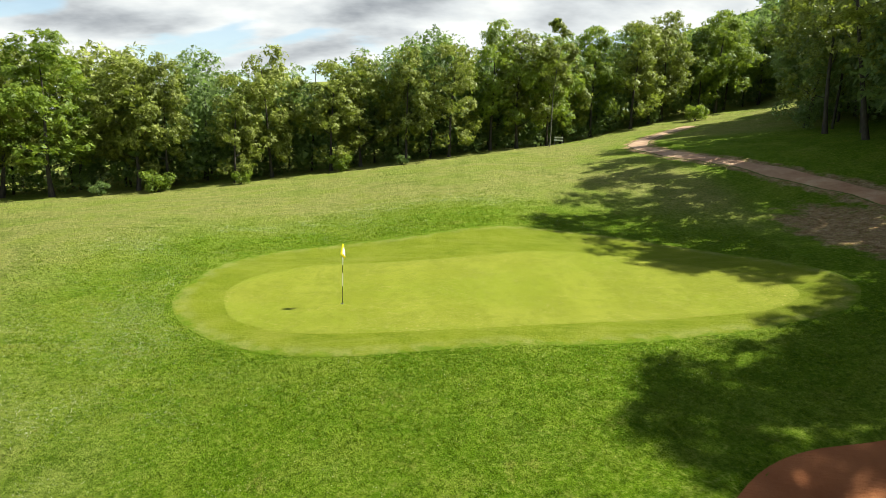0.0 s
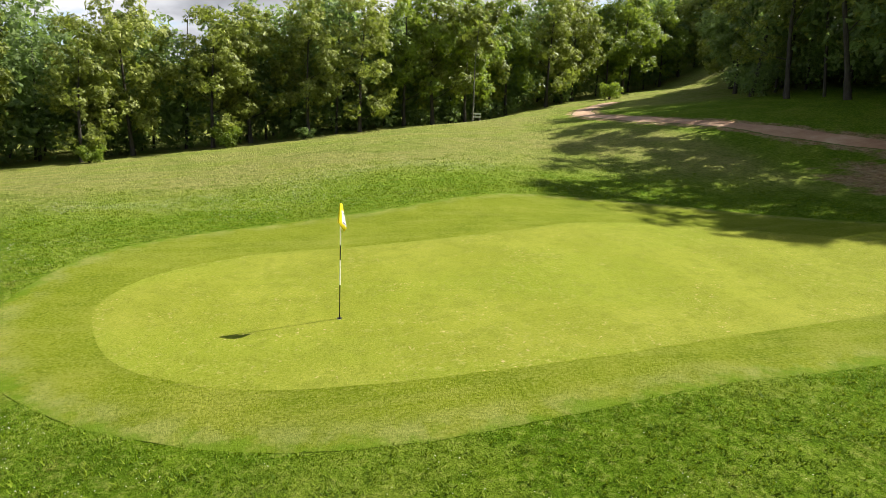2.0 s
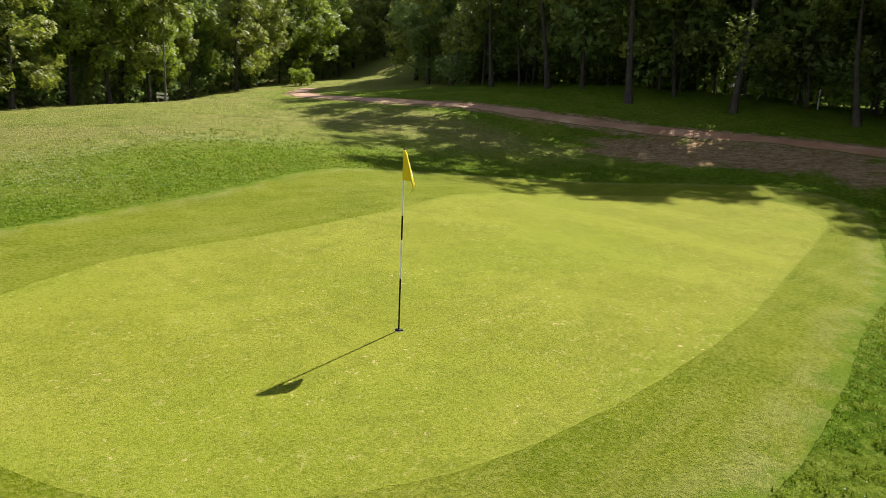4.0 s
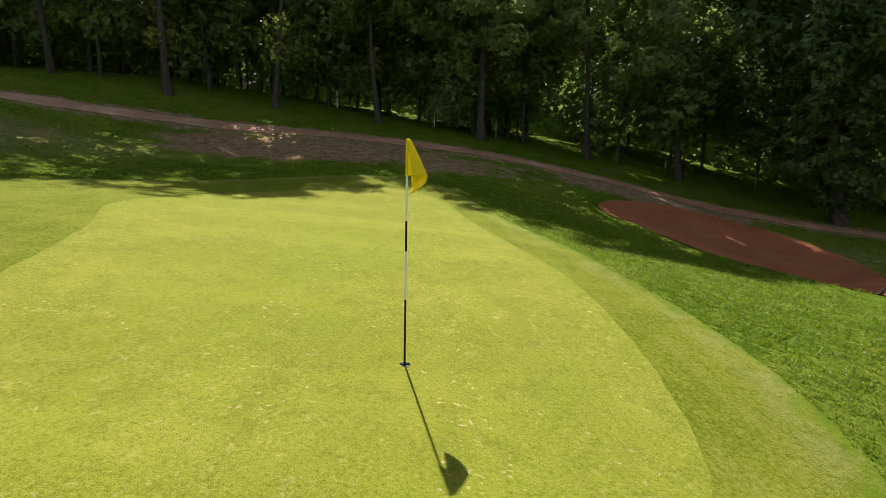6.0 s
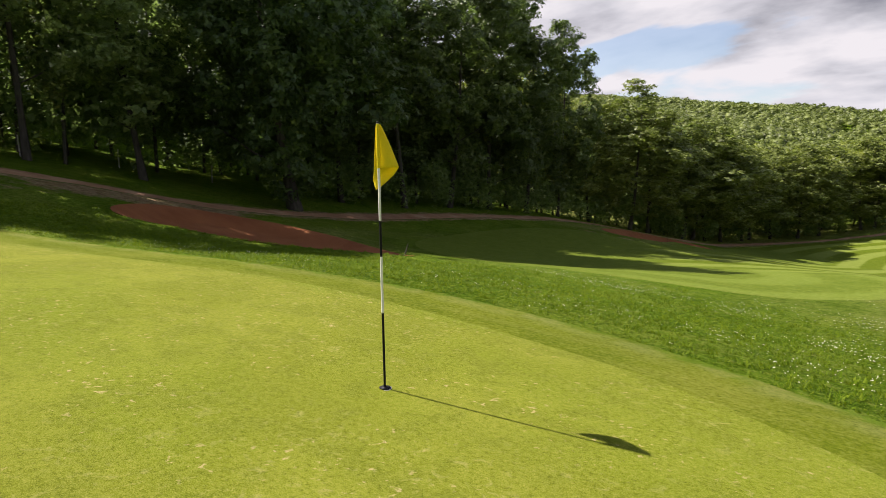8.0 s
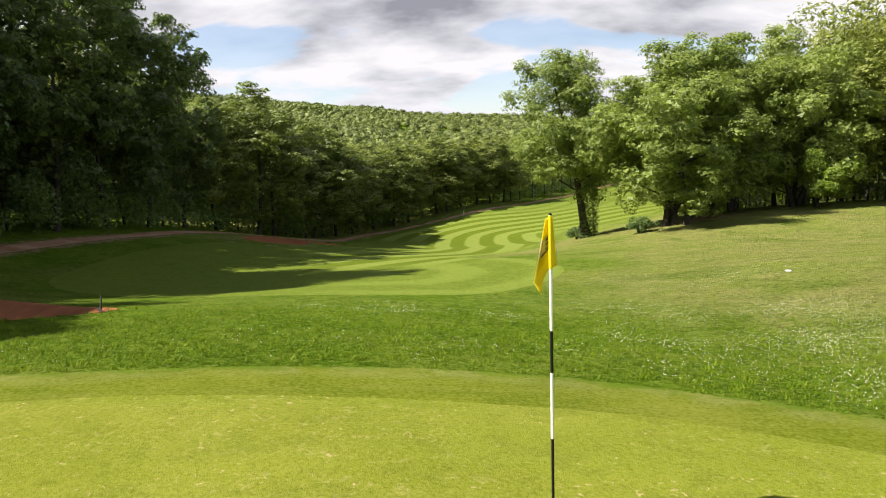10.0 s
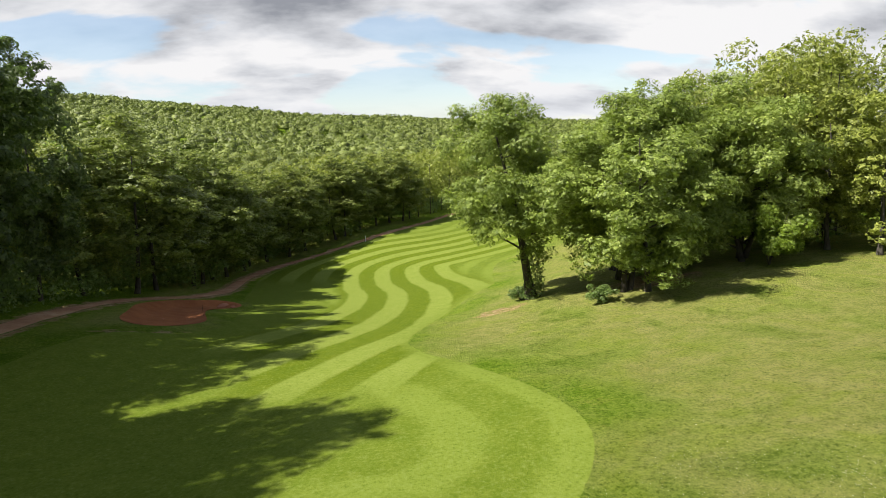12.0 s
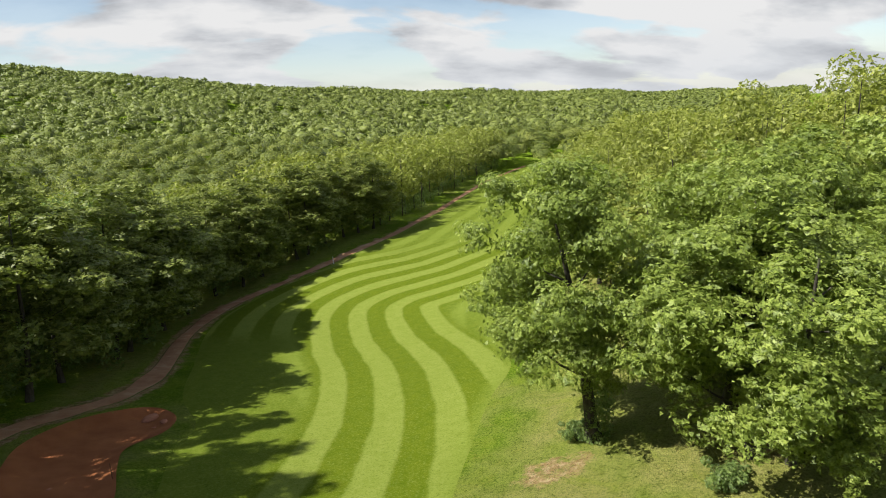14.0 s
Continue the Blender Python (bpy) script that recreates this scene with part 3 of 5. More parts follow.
# gentle swells and hollows: x, y, reach, height
SWELLS = ((30.0, 38.5, 5.0, 0.246),
          (18.3, 33.6, 5.0, -0.158),
          (0.1, 34.0, 5.0, 0.176),
          (-9.0, -28.7, 5.0, -0.18),
          (8.3, -38.6, 5.0, -0.175),
          (32.4, 47.0, 5.0, -0.164),
          (-10.4, 25.2, 5.0, 0.095),
          (-3.4, 22.7, 5.0, -0.068),
          (-1.3, 17.2, 5.0, 0.058),
          (11.5, -45.6, 5.0, 0.127),
          (-13.5, 5.4, 5.0, 0.12),
          (21.5, 25.8, 5.0, 0.111),
          (-7.8, 31.9, 5.0, -0.092),
          (16.4, 2.8, 5.0, 0.11),
          (17.7, 40.3, 5.0, 0.093),
          (7.3, 40.0, 5.0, -0.102))


def land(x, y):
    """Height of the ground."""
    x, y = np.asarray(x, float), np.asarray(y, float)
    shape = x.shape
    x, y = x.ravel(), y.ravel()
    z = np.einsum("qi,ij,qj->q", weights(NET_Y, y), LEVELS, weights(NET_X, x))
    for sx, sy, reach, high in SWELLS:
        z = z + high * np.exp(-((x - sx) ** 2 + (y - sy) ** 2) / reach ** 2)
    far = np.maximum(0, -130 - y)
    z = z + 0.02 * np.minimum(far, 120)
    z += np.interp(x, (-420, -230, -110, 30, 170, 340, 520), (20, 26, 30, 38, 48, 61, 66)) * sstep(-y, 185, 640)
    # added banks hidden behind the east and north woods, blocking low sky
    z += 0.30 * np.clip(x - 45, 0, 80) * sstep(y, -55, -15) + 0.25 * np.clip(y - 96, 0, 60) * sstep(x, -90, -40)
    z += 0.05 * np.maximum(0, x - 55) - 0.012 * np.maximum(0, -60 - x)
    for line, deep, wide in ((BUNKER_A, 0.42, 1.5), (BUNKER_B, 0.38, 1.5)):
        near = (x > line[:, 0].min() - 4) & (x < line[:, 0].max() + 4) & (y > line[:, 1].min() - 4) & (y < line[:, 1].max() + 4)
        d = edge_distance(x[near], y[near], line)
        z[near] += 0.10 * np.exp(-((d - 0.25) / 0.5) ** 2) - deep * sstep(-d, -0.05, wide)
    return z.reshape(shape)


def ground_at(x, y):
    return float(land(np.array([x]), np.array([y]))[0])


def mesh_of(name, verts, faces, mat, smooth=True):
    me = bpy.data.meshes.new(name)
    me.from_pydata([tuple(v) for v in verts], [], [tuple(f) for f in faces])
    me.materials.append(mat)
    if smooth:
        me.polygons.foreach_set("use_smooth", np.ones(len(me.polygons), bool))
    me.update()
    return me


def give(me, name, values):
    me.attributes.new(name, "FLOAT", "POINT").data.foreach_set("value", np.asarray(values, np.float32))


# ---- ground ----
def stations(lo, a, b, hi, fine, grow=1.16):
    s = list(np.arange(a, b + 1e-6, fine))
    step = fine
    while s[-1] < hi:
        step *= grow
        s.append(s[-1] + step)
    step = fine
    while s[0] > lo:
        step *= grow
        s.insert(0, s[0] - step)
    return np.array(s)


def build_ground():
    xs, ys = stations(-2600, -36, 32, 2600, 0.68, 1.10), stations(-2800, -62, 66, 2600, 0.68, 1.10)
    gx, gy = np.meshgrid(xs, ys)
    x, y = gx.ravel(), gy.ravel()
    z = land(x, y)
    nx, ny = len(xs), len(ys)
    i = np.arange(nx * ny).reshape(ny, nx)
    faces = np.stack([i[:-1, :-1], i[:-1, 1:], i[1:, 1:], i[1:, :-1]], -1).reshape(-1, 4)
    near = (np.abs(x) < 70) & (y > -220) & (y < 110)
    # far ground starts dark, coloured for shade under the woods
    lush_shade, wear, dry = 0.9 * np.maximum(sstep(-y, 90, 115), sstep(np.abs(x), 55, 70)), np.zeros(len(x)), 0.8 * sstep(y, -110, -80)
    xn, yn = x[near], y[near]
    df = edge_distance(xn, yn, FRINGE)
    dw = edge_distance(xn, yn, FAIRWAY)
    dt = edge_distance(xn, yn, TRACK, False)
    dip = np.exp(-((yn - 11.5) / 5.5) ** 2) * sstep(xn, -10, -3.5)
    side = 0.1 + 0.9 * sstep(xn, -9.5, -4)
    lush_shade[near] = np.clip(np.maximum.reduce([lush_shade[near], 1.1 * side * sstep(-df, -5.5, -0.2), 0.95 * sstep(-dw, -4.6, -0.5), 0.9 * dip]), 0, 1)
    bare = 0.80 * np.exp(-((xn - 19.6) / 2.8) ** 2 - ((yn - 25.5) / 6.0) ** 2) + 1.0 * np.exp(-((xn - 19.8) / 2.8) ** 2 - ((yn - 10.0) / 5.5) ** 2) + 0.45 * np.exp(-((xn - 17.0) / 2.5) ** 2 - ((yn - 19.0) / 4.0) ** 2) + 0.42 * np.exp(-((xn - 18) / 3.5) ** 2 - ((yn - 31) / 5) ** 2)
    bare += 0.6 * np.exp(-((xn - 10.8) / 6) ** 2 - ((yn + 22.5) / 1.6) ** 2) + 0.62 * np.exp(-((xn + 11) / 3.2) ** 2 - ((yn + 23.2) / 2.2) ** 2) + 0.7 * np.exp(-((xn + 21) / 4.5) ** 2 - ((yn + 20.0) / 3.5) ** 2)
    bare += 0.55 * np.exp(-((xn + 7.3) / 2.6) ** 2 - ((yn - 58.9) / 0.7) ** 2)
    # tree shade beside the track, put into the grass colour
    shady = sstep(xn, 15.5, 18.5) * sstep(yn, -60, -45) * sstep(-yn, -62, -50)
    lush_shade[near] = np.maximum(lush_shade[near], 0.7 * shady)
    wear[near] = np.clip(np.maximum(bare, 0.62 * sstep(-dt, -2.6, -0.8)), 0, 1)
    dry[near] = np.clip(sstep(df, 2.5, 9.0) * 0.95, 0, 1) * (1 - 0.7 * sstep(-dt, -4, 0)) * (1 - dip) * (1 - shady)
    for line in (FRINGE, FAIRWAY, BUNKER_A, BUNKER_B):
        a, b = (0.15, 0.75) if line is BUNKER_A or line is BUNKER_B else (0.3, 0.9)
        z[near] -= 0.07 * sstep(-edge_distance(xn, yn, line), a, b)
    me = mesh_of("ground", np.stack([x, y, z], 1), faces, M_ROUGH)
    for n, v in (("lush_shade", lush_shade), ("wear", wear), ("dry", dry)):
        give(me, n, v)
    tagged(new("ground", me), "rolling rough grass, patchy green and dry yellow", "ground", kind="structure")


build_ground()


def patch(name, outline, gap, lift, mat, label, category, hole=None):
    """A mown or bare area: its outline filled with a net of points and laid on the ground."""
    from mathutils.geometry import delaunay_2d_cdt
    lo, hi = outline.min(0), outline.max(0)
    gx, gy = np.meshgrid(np.arange(lo[0], hi[0], gap), np.arange(lo[1], hi[1], gap))
    gx = gx + (np.arange(gx.shape[0]) % 2)[:, None] * gap / 2
    px, py = gx.ravel(), gy.ravel()
    keep = edge_distance(px, py, outline) < -gap * 0.45
    pts = [Vector(p) for p in outline] + [Vector(p) for p in zip(px[keep], py[keep])]
    faces = [list(range(len(outline)))]
    if hole is not None:
        clear = edge_distance(px, py, hole)
        keep &= clear > gap * 0.45
        pts = [Vector(p) for p in (*outline, *hole, *zip(px[keep], py[keep]))]
        faces.append(list(range(len(outline), len(outline) + len(hole))))
    res = delaunay_2d_cdt(pts, [], faces, 1, 1e-5)
    v = np.array([tuple(p) for p in res[0]])
    tris = res[2]
    if hole is not None:
        mid = np.array([v[list(f)].mean(0) for f in tris])
        out = edge_distance(mid[:, 0], mid[:, 1], hole) > 0
        tris = [f for f, o in zip(tris, out) if o]
    d = -edge_distance(v[:, 0], v[:, 1], outline)
    z = land(v[:, 0], v[:, 1]) + (lift if name == "putting_green" else lift * sstep(d, -0.01, 0.12))
    me = mesh_of(name, np.c_[v, z], tris, mat)
    give(me, "edge", np.maximum(d, 0))
    return me, v, tagged(new(name, me), label, category, kind="structure")


def lane_of(v):
    """Signed distance of plan points from the mowing line."""
    a, b = LANES[:-1], LANES[1:]
    best, sign = np.full(len(v), 1e9), np.ones(len(v))
    for p, q in zip(a, b):
        d = q - p
        u = np.clip(((v - p) @ d) / (d @ d), 0, 1)
        w = v - p - u[:, None] * d
        r = (w ** 2).sum(1)
        s = np.sign(d[0] * w[:, 1] - d[1] * w[:, 0])
        sign = np.where(r < best, s, sign)
        best = np.minimum(best, r)
    return np.sqrt(best) * sign


me, v, _ = patch("fringe", FRINGE, 0.4, 0.016, M_FRINGE, "closely mown collar of grass round the putting green", "golf green", GREEN)
me, v, _ = patch("putting_green", GREEN, 0.4, 0.016, M_GREEN, "smooth short yellow-green putting surface with faint mowing bands", "golf green")
give(me, "lane", v[:, 0] + v[:, 1] * 0.11)
me, v, _ = patch("fairway", FAIRWAY, 0.9, 0.03, M_FAIR, "mown fairway with curving light and dark stripes", "fairway")
give(me, "lane", lane_of(v))
u = lane_of(v)
give(me, "arc", sstep(-v[:, 0], -3.0, 0.5))
give(me, "plain", np.maximum.reduce([sstep(v[:, 1], -11, -5), sstep(v[:, 0], 3.5, 6.0) * sstep(v[:, 1], -21, -16), 0.9 * sstep(u, 8.6, 10.5), 1.0 * sstep(-u, 5.2, 6.2) * sstep(v[:, 1], -66, -58), sstep(-v[:, 1], 82, 102), 0.8 * sstep(edge_distance(v[:, 0], v[:, 1], FAIRWAY), -1.3, -0.2) * (v[:, 0] < -3.5)]))
patch("bunker", BUNKER_A, 0.4, 0.05, M_SAND, "shallow bunker of red soil beside the green", "bunker")
patch("bunker", BUNKER_B, 0.5, 0.05, M_SAND, "red soil bunker beside the dirt track", "bunker")


def build_track():
    d = np.gradient(TRACK, axis=0)
    d /= np.linalg.norm(d, axis=1)[:, None]
    side = np.stack([-d[:, 1], d[:, 0]], 1)
    n = len(TRACK)
    s = np.arange(n)
    wide = 0.80 + 0.12 * np.sin(s * 0.37) + 0.08 * np.sin(s * 0.83 + 1)
    cols = np.linspace(-1, 1, 9)
    v = (TRACK[:, None] + side[:, None] * (cols[None, :, None] * wide[:, None, None])).reshape(-1, 2)
    ac = np.tile(cols, n)
    z = land(v[:, 0], v[:, 1]) + 0.045 - 0.05 * np.exp(-((np.abs(ac) - 0.45) / 0.2) ** 2) * 0.5 - 0.05 * (np.abs(ac) > 0.99)
    i = np.arange(n * 9).reshape(n, 9)
    faces = np.stack([i[:-1, :-1], i[:-1, 1:], i[1:, 1:], i[1:, :-1]], -1).reshape(-1, 4)
    me = mesh_of("dirt_track", np.c_[v, z], faces, M_PATH)
    give(me, "across", ac)
    tagged(new("dirt_track", me), "narrow brown dirt track along the edge of the wood", "path", kind="structure")


build_track()


# ---- trees ----
def part(name, me, parent, label=""):
    ob = new(name, me)
    ob.parent = parent
    if label:
        ob["label"] = label
    return ob


def tubes(lines, sides=7):
    """Tapered tubes along lines of (point, radius), as verts and faces."""
    vs, fs = [], []
    for line in lines:
        base = len(vs)
        for k, (p, r) in enumerate(line):
            p = Vector(p)
            a = Vector(line[min(k + 1, len(line) - 1)][0]) - Vector(line[max(k - 1, 0)][0])
            a = a.normalized() if a.length > 1e-6 else Vector((0, 0, 1))
            u = a.orthogonal().normalized()
            w = a.cross(u)
            for s in range(sides):
                g = 2 * math.pi * s / sides
                vs.append(p + (u * math.cos(g) + w * math.sin(g)) * r)
        for k in range(len(line) - 1):
            for s in range(sides):
                a, b = base + k * sides + s, base + k * sides + (s + 1) % sides
                fs.append((a, b, b + sides, a + sides))
    return vs, fs


def leaves(rng, centres, radii, count, size, inner=0.55, flat=0.8, face=None):
    """count leaf sprays spread over the shells of soft lumps: three corners each, as one array."""
    vol = radii ** 2
    pick = rng.choice(len(centres), count, p=vol / vol.sum())
    dirs = rng.normal(size=(count, 3))
    dirs[:, 2] += 0.3
    dirs /= np.linalg.norm(dirs, axis=1)[:, None]
    rad = radii[pick] * (inner + (1.06 - inner) * rng.random(count) ** 0.55)
    pos = centres[pick] + dirs * rad[:, None] * np.array([1, 1, flat])
    nor = dirs + rng.normal(size=(count, 3)) * 0.75
    if face is not None:
        nor = nor * 0.7 + face[pick] * 0.85
    nor[:, 2] += 0.4
    return sprays(rng, pos, nor, size * (0.55 + 0.9 * rng.random(count))[:, None])


def sprays(rng, pos, nor, ln):
    """One pointed leaf spray at each place, facing along nor."""
    nor = nor / np.linalg.norm(nor, axis=1)[:, None]
    t = np.cross(nor, rng.normal(size=pos.shape))
    t /= np.linalg.norm(t, axis=1)[:, None]
    b = np.cross(nor, t) * (0.5 + 0.3 * rng.random((len(pos), 1)))
    return np.stack([pos - t * ln * 0.7 + b * ln, pos - t * ln * 0.5 - b * ln, pos + t * ln * 1.1], 1).reshape(-1, 3)


def leaf_mesh(name, verts, mat):
    """A mesh of separate three-cornered leaves."""
    n = len(verts)
    me = bpy.data.meshes.new(name)
    me.vertices.add(n)
    me.vertices.foreach_set("co", np.asarray(verts, np.float32).ravel())
    me.loops.add(n)
    me.loops.foreach_set("vertex_index", np.arange(n, dtype=np.int32))
    me.polygons.add(n // 3)
    me.polygons.foreach_set("loop_start", np.arange(0, n, 3, dtype=np.int32))
    me.polygons.foreach_set("loop_total", np.full(n // 3, 3, np.int32))
    me.materials.append(mat)
    me.update(calc_edges=True)
    return me


def tree_kind(seed, height, spread, clear, count, size, leaf, bark=None, lumps=34, girth=0.24, ivy=0, top=0.5, stems=1, tufts=9, bend=(0.0, 0.0), body=0.13):
    """A tree at the origin: tapered trunk with limbs, and a lumpy crown of separate leaf sprays."""
    bark = bark or M_BARK
    rng = np.random.default_rng(seed)
    root = new("tree")
    lines, tips = [], []
    for st in range(stems):
        lean = rng.normal(size=2) * (0.04 if stems == 1 else 0.10) + bend
        foot = np.array([0, 0, 0]) if stems == 1 else np.append(rng.normal(size=2) * 0.5, 0)
        pts = []
        for k in range(9):
            h = k / 8
            pts.append((foot + np.array([lean[0] * h * height + 0.15 * math.sin(h * 5 + seed + st), lean[1] * h * height + 0.15 * math.cos(h * 4 + seed), h * height * 0.8 - 0.15]),
                        girth / stems ** 0.5 * (1.45 if k == 0 else 1) * (1 - 0.88 * h) + 0.015))
        lines.append(pts)
        for k in range(7):
            h = clear / height + (0.72 - clear / height) * (k + rng.random()) / 7
            p0 = np.array([np.interp(h, np.linspace(0, 0.8, 9), [q[0][i] for q in pts]) for i in range(3)])
            ang = k * 2.4 + rng.random() + st * 1.3
            reach = spread * (0.9 - 0.75 * max(0, h - 0.35)) * (0.55 + 0.35 * rng.random())
            rise = reach * (0.35 + 0.5 * rng.random())
            out = np.array([math.cos(ang), math.sin(ang), 0])
            r0 = girth * 0.30 * (1 - h * 0.7)
            limb = [(p0, r0), (p0 + out * reach * 0.4 + [0, 0, rise * 0.3], r0 * 0.7), (p0 + out * reach * 0.8 + [0, 0, rise * 0.75], r0 * 0.35), (p0 + out * reach + [0, 0, rise], 0.02)]
            lines.append(limb)
            tips.append(limb[-1][0])
            tips.append(limb[2][0])
    vs, fs = tubes(lines)
    part("trunk", mesh_of("trunk", vs, fs, bark), root)
    mid = clear + (height - clear) * top
    centres, radii = [np.array([bend[0] * height, bend[1] * height, height - spread * 0.3])], [spread * 0.34]
    for q in tips:
        centres.append(q)
        radii.append(spread * (0.20 + 0.16 * rng.random()))
    while len(centres) < lumps + len(tips):
        d = rng.normal(size=3)
        d /= np.linalg.norm(d)
        hgt = (height - clear) * 0.5
        k = 0.30 + 0.65 * rng.random() ** 0.6
        p = np.array([d[0] * spread * k, d[1] * spread * k, mid + d[2] * hgt * k * 0.98])
        narrow = 1 - 0.45 * max(0, (p[2] - mid) / hgt)
        p[:2] = p[:2] * narrow + np.array(bend) * p[2]
        centres.append(p)
        radii.append(spread * (0.17 + 0.17 * rng.random()))
    centres, radii = np.array(centres), np.array(radii)
    # each lump carries small tufts on its outer side
    per = tufts
    big = np.repeat(centres, per, 0)
    d = rng.normal(size=big.shape)
    d += 0.55 * (big - [0, 0, mid]) / spread
    d[:, 2] += 0.25
    d /= np.linalg.norm(d, axis=1)[:, None]
    big = big + d * np.repeat(radii, per)[:, None] * rng.uniform(0.55, 1.0, (len(big), 1)) * [1, 1, 0.85]
    keepz = big[:, 2] > clear * 0.55
    big, d = big[keepz], d[keepz]
    lv = leaves(rng, big, np.clip(spread * rng.uniform(0.055, 0.125, len(big)), 0.22, 0.62), count, size, 0.25, 0.62, d)
    # the body of each lump behind its tufts
    core = leaves(rng, centres, radii * 0.72, int(count * body), size * 1.8, 0.3, 0.9)
    lv = np.concatenate([lv, core[np.repeat(core.reshape(-1, 3, 3)[:, :, 2].min(1) > clear * 0.5, 3)]])
    if ivy:
        h = rng.random(ivy) ** 1.2 * clear * 1.7
        g = rng.random(ivy) * 2 * math.pi
        r = girth * 1.15 + 0.36 * rng.random(ivy)
        ic = np.stack([r * np.cos(g), r * np.sin(g), h], 1)
        iv = leaves(rng, ic, np.full(ivy, 0.12), ivy, size * 0.75)
        part("ivy", leaf_mesh("ivy", iv, M_DEEP), root, "dark ivy climbing the trunk")
    part("crown", leaf_mesh("crown", lv, leaf), root)
    return root


def bush_kind(seed, height, spread, count, size, leaf):
    rng = np.random.default_rng(seed)
    root = new("bush")
    lines = []
    for k in range(6):
        g, r = k * 1.05 + rng.random(), spread * 0.5
        lines.append([((0, 0, -0.05), 0.04), ((math.cos(g) * r * 0.5, math.sin(g) * r * 0.5, height * 0.4), 0.025), ((math.cos(g) * r, math.sin(g) * r, height * 0.75), 0.008)])
    vs, fs = tubes(lines, 5)
    part("stems", mesh_of("stems", vs, fs, M_BARK), root)
    n = 18
    centres = np.stack([rng.normal(size=n) * spread * 0.38, rng.normal(size=n) * spread * 0.38, height * (0.22 + 0.55 * rng.random(n))], 1)
    lv = leaves(rng, centres, spread * (0.18 + 0.2 * rng.random(n)), count, size)
    part("leaves", leaf_mesh("leaves", lv, leaf), root)
    return root


def settle(kinds, x, y, turn, size, label, category="tree", group="", sink=0.0):
    """A copy of one of the kinds, standing on the ground."""
    ob = copy_thing(kinds, Matrix.Translation((x, y, ground_at(x, y) - sink)) @ pose(0, 0, 0, 0, 0, turn) @ Matrix.Diagonal((*size, 1)))
    return tagged(ob, label, category, group)


def away(obs):
    """Takes the patterns off the scene once their copies stand."""
    for ob in obs:
        for o in (*ob.children_recursive, ob):
            bpy.data.objects.remove(o)


def along(line, gap, rng, jitter):
    """Places every gap metres along a line of points, shifted a little."""
    p = np.asarray(line, float)
    seg = np.linalg.norm(np.diff(p, axis=0), axis=1)
    acc = np.r_[0, np.cumsum(seg)]
    for s in np.arange(gap / 2, acc[-1], gap):
        i = min(np.searchsorted(acc, s) - 1, len(seg) - 1)
        q = p[i] + (p[i + 1] - p[i]) * (s - acc[i]) / seg[i]
        d = (p[i + 1] - p[i]) / seg[i]
        yield q + rng.normal(size=2) * jitter, np.array([-d[1], d[0]])


WOOD, CANOPY, EDGE = [], [], []  # leaves of the trees deeper inside the woods
POLES = []  # and their trunks
wood_rng = np.random.default_rng(77)


def deep_tree(x, y, h, r, count=1000, size=0.36, mass=None):
    """One tree inside a wood, added to the joined mass."""
    z = ground_at(x, y)
    if y < -40 and y > -95 or x < -28 and y > -70 and y < 0:
        count, size = int(count * 2.5), size * 0.57
    if y > 60 and x < 45:
        count, size = int(count * 1.5), size * 0.72
    n = 9
    up = wood_rng.random(n)
    c = np.stack([x + wood_rng.normal(size=n) * r * 0.36, y + wood_rng.normal(size=n) * r * 0.36, z + h * (0.30 + 0.60 * up)], 1)
    # CANOPY gets the sunlit leaf colour, WOOD the shaded one
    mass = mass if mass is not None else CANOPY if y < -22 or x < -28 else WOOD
    mass.append(leaves(wood_rng, c, r * (0.42 + 0.25 * wood_rng.random(n)) * (1.1 - 0.35 * up), count, size, 0.5, 1.0))
    lean = wood_rng.normal(size=2) * 0.4
    POLES.append([((x, y, z - 0.1), 0.12), ((x + lean[0] * 0.5, y + lean[1] * 0.5, z + h * 0.4), 0.09), ((x + lean[0], y + lean[1], z + h * 0.85), 0.03)])


def thicket(x, y, h, r, count=260, size=0.22):
    """Low growth under the trees."""
    z = ground_at(x, y)
    c = np.stack([x + wood_rng.normal(size=5) * r * 0.5, y + wood_rng.normal(size=5) * r * 0.5, z + h * (0.2 + 0.6 * wood_rng.random(5))], 1)
    WOOD.append(leaves(wood_rng, c, np.full(5, r * 0.55), count, size, 0.3, 0.9))


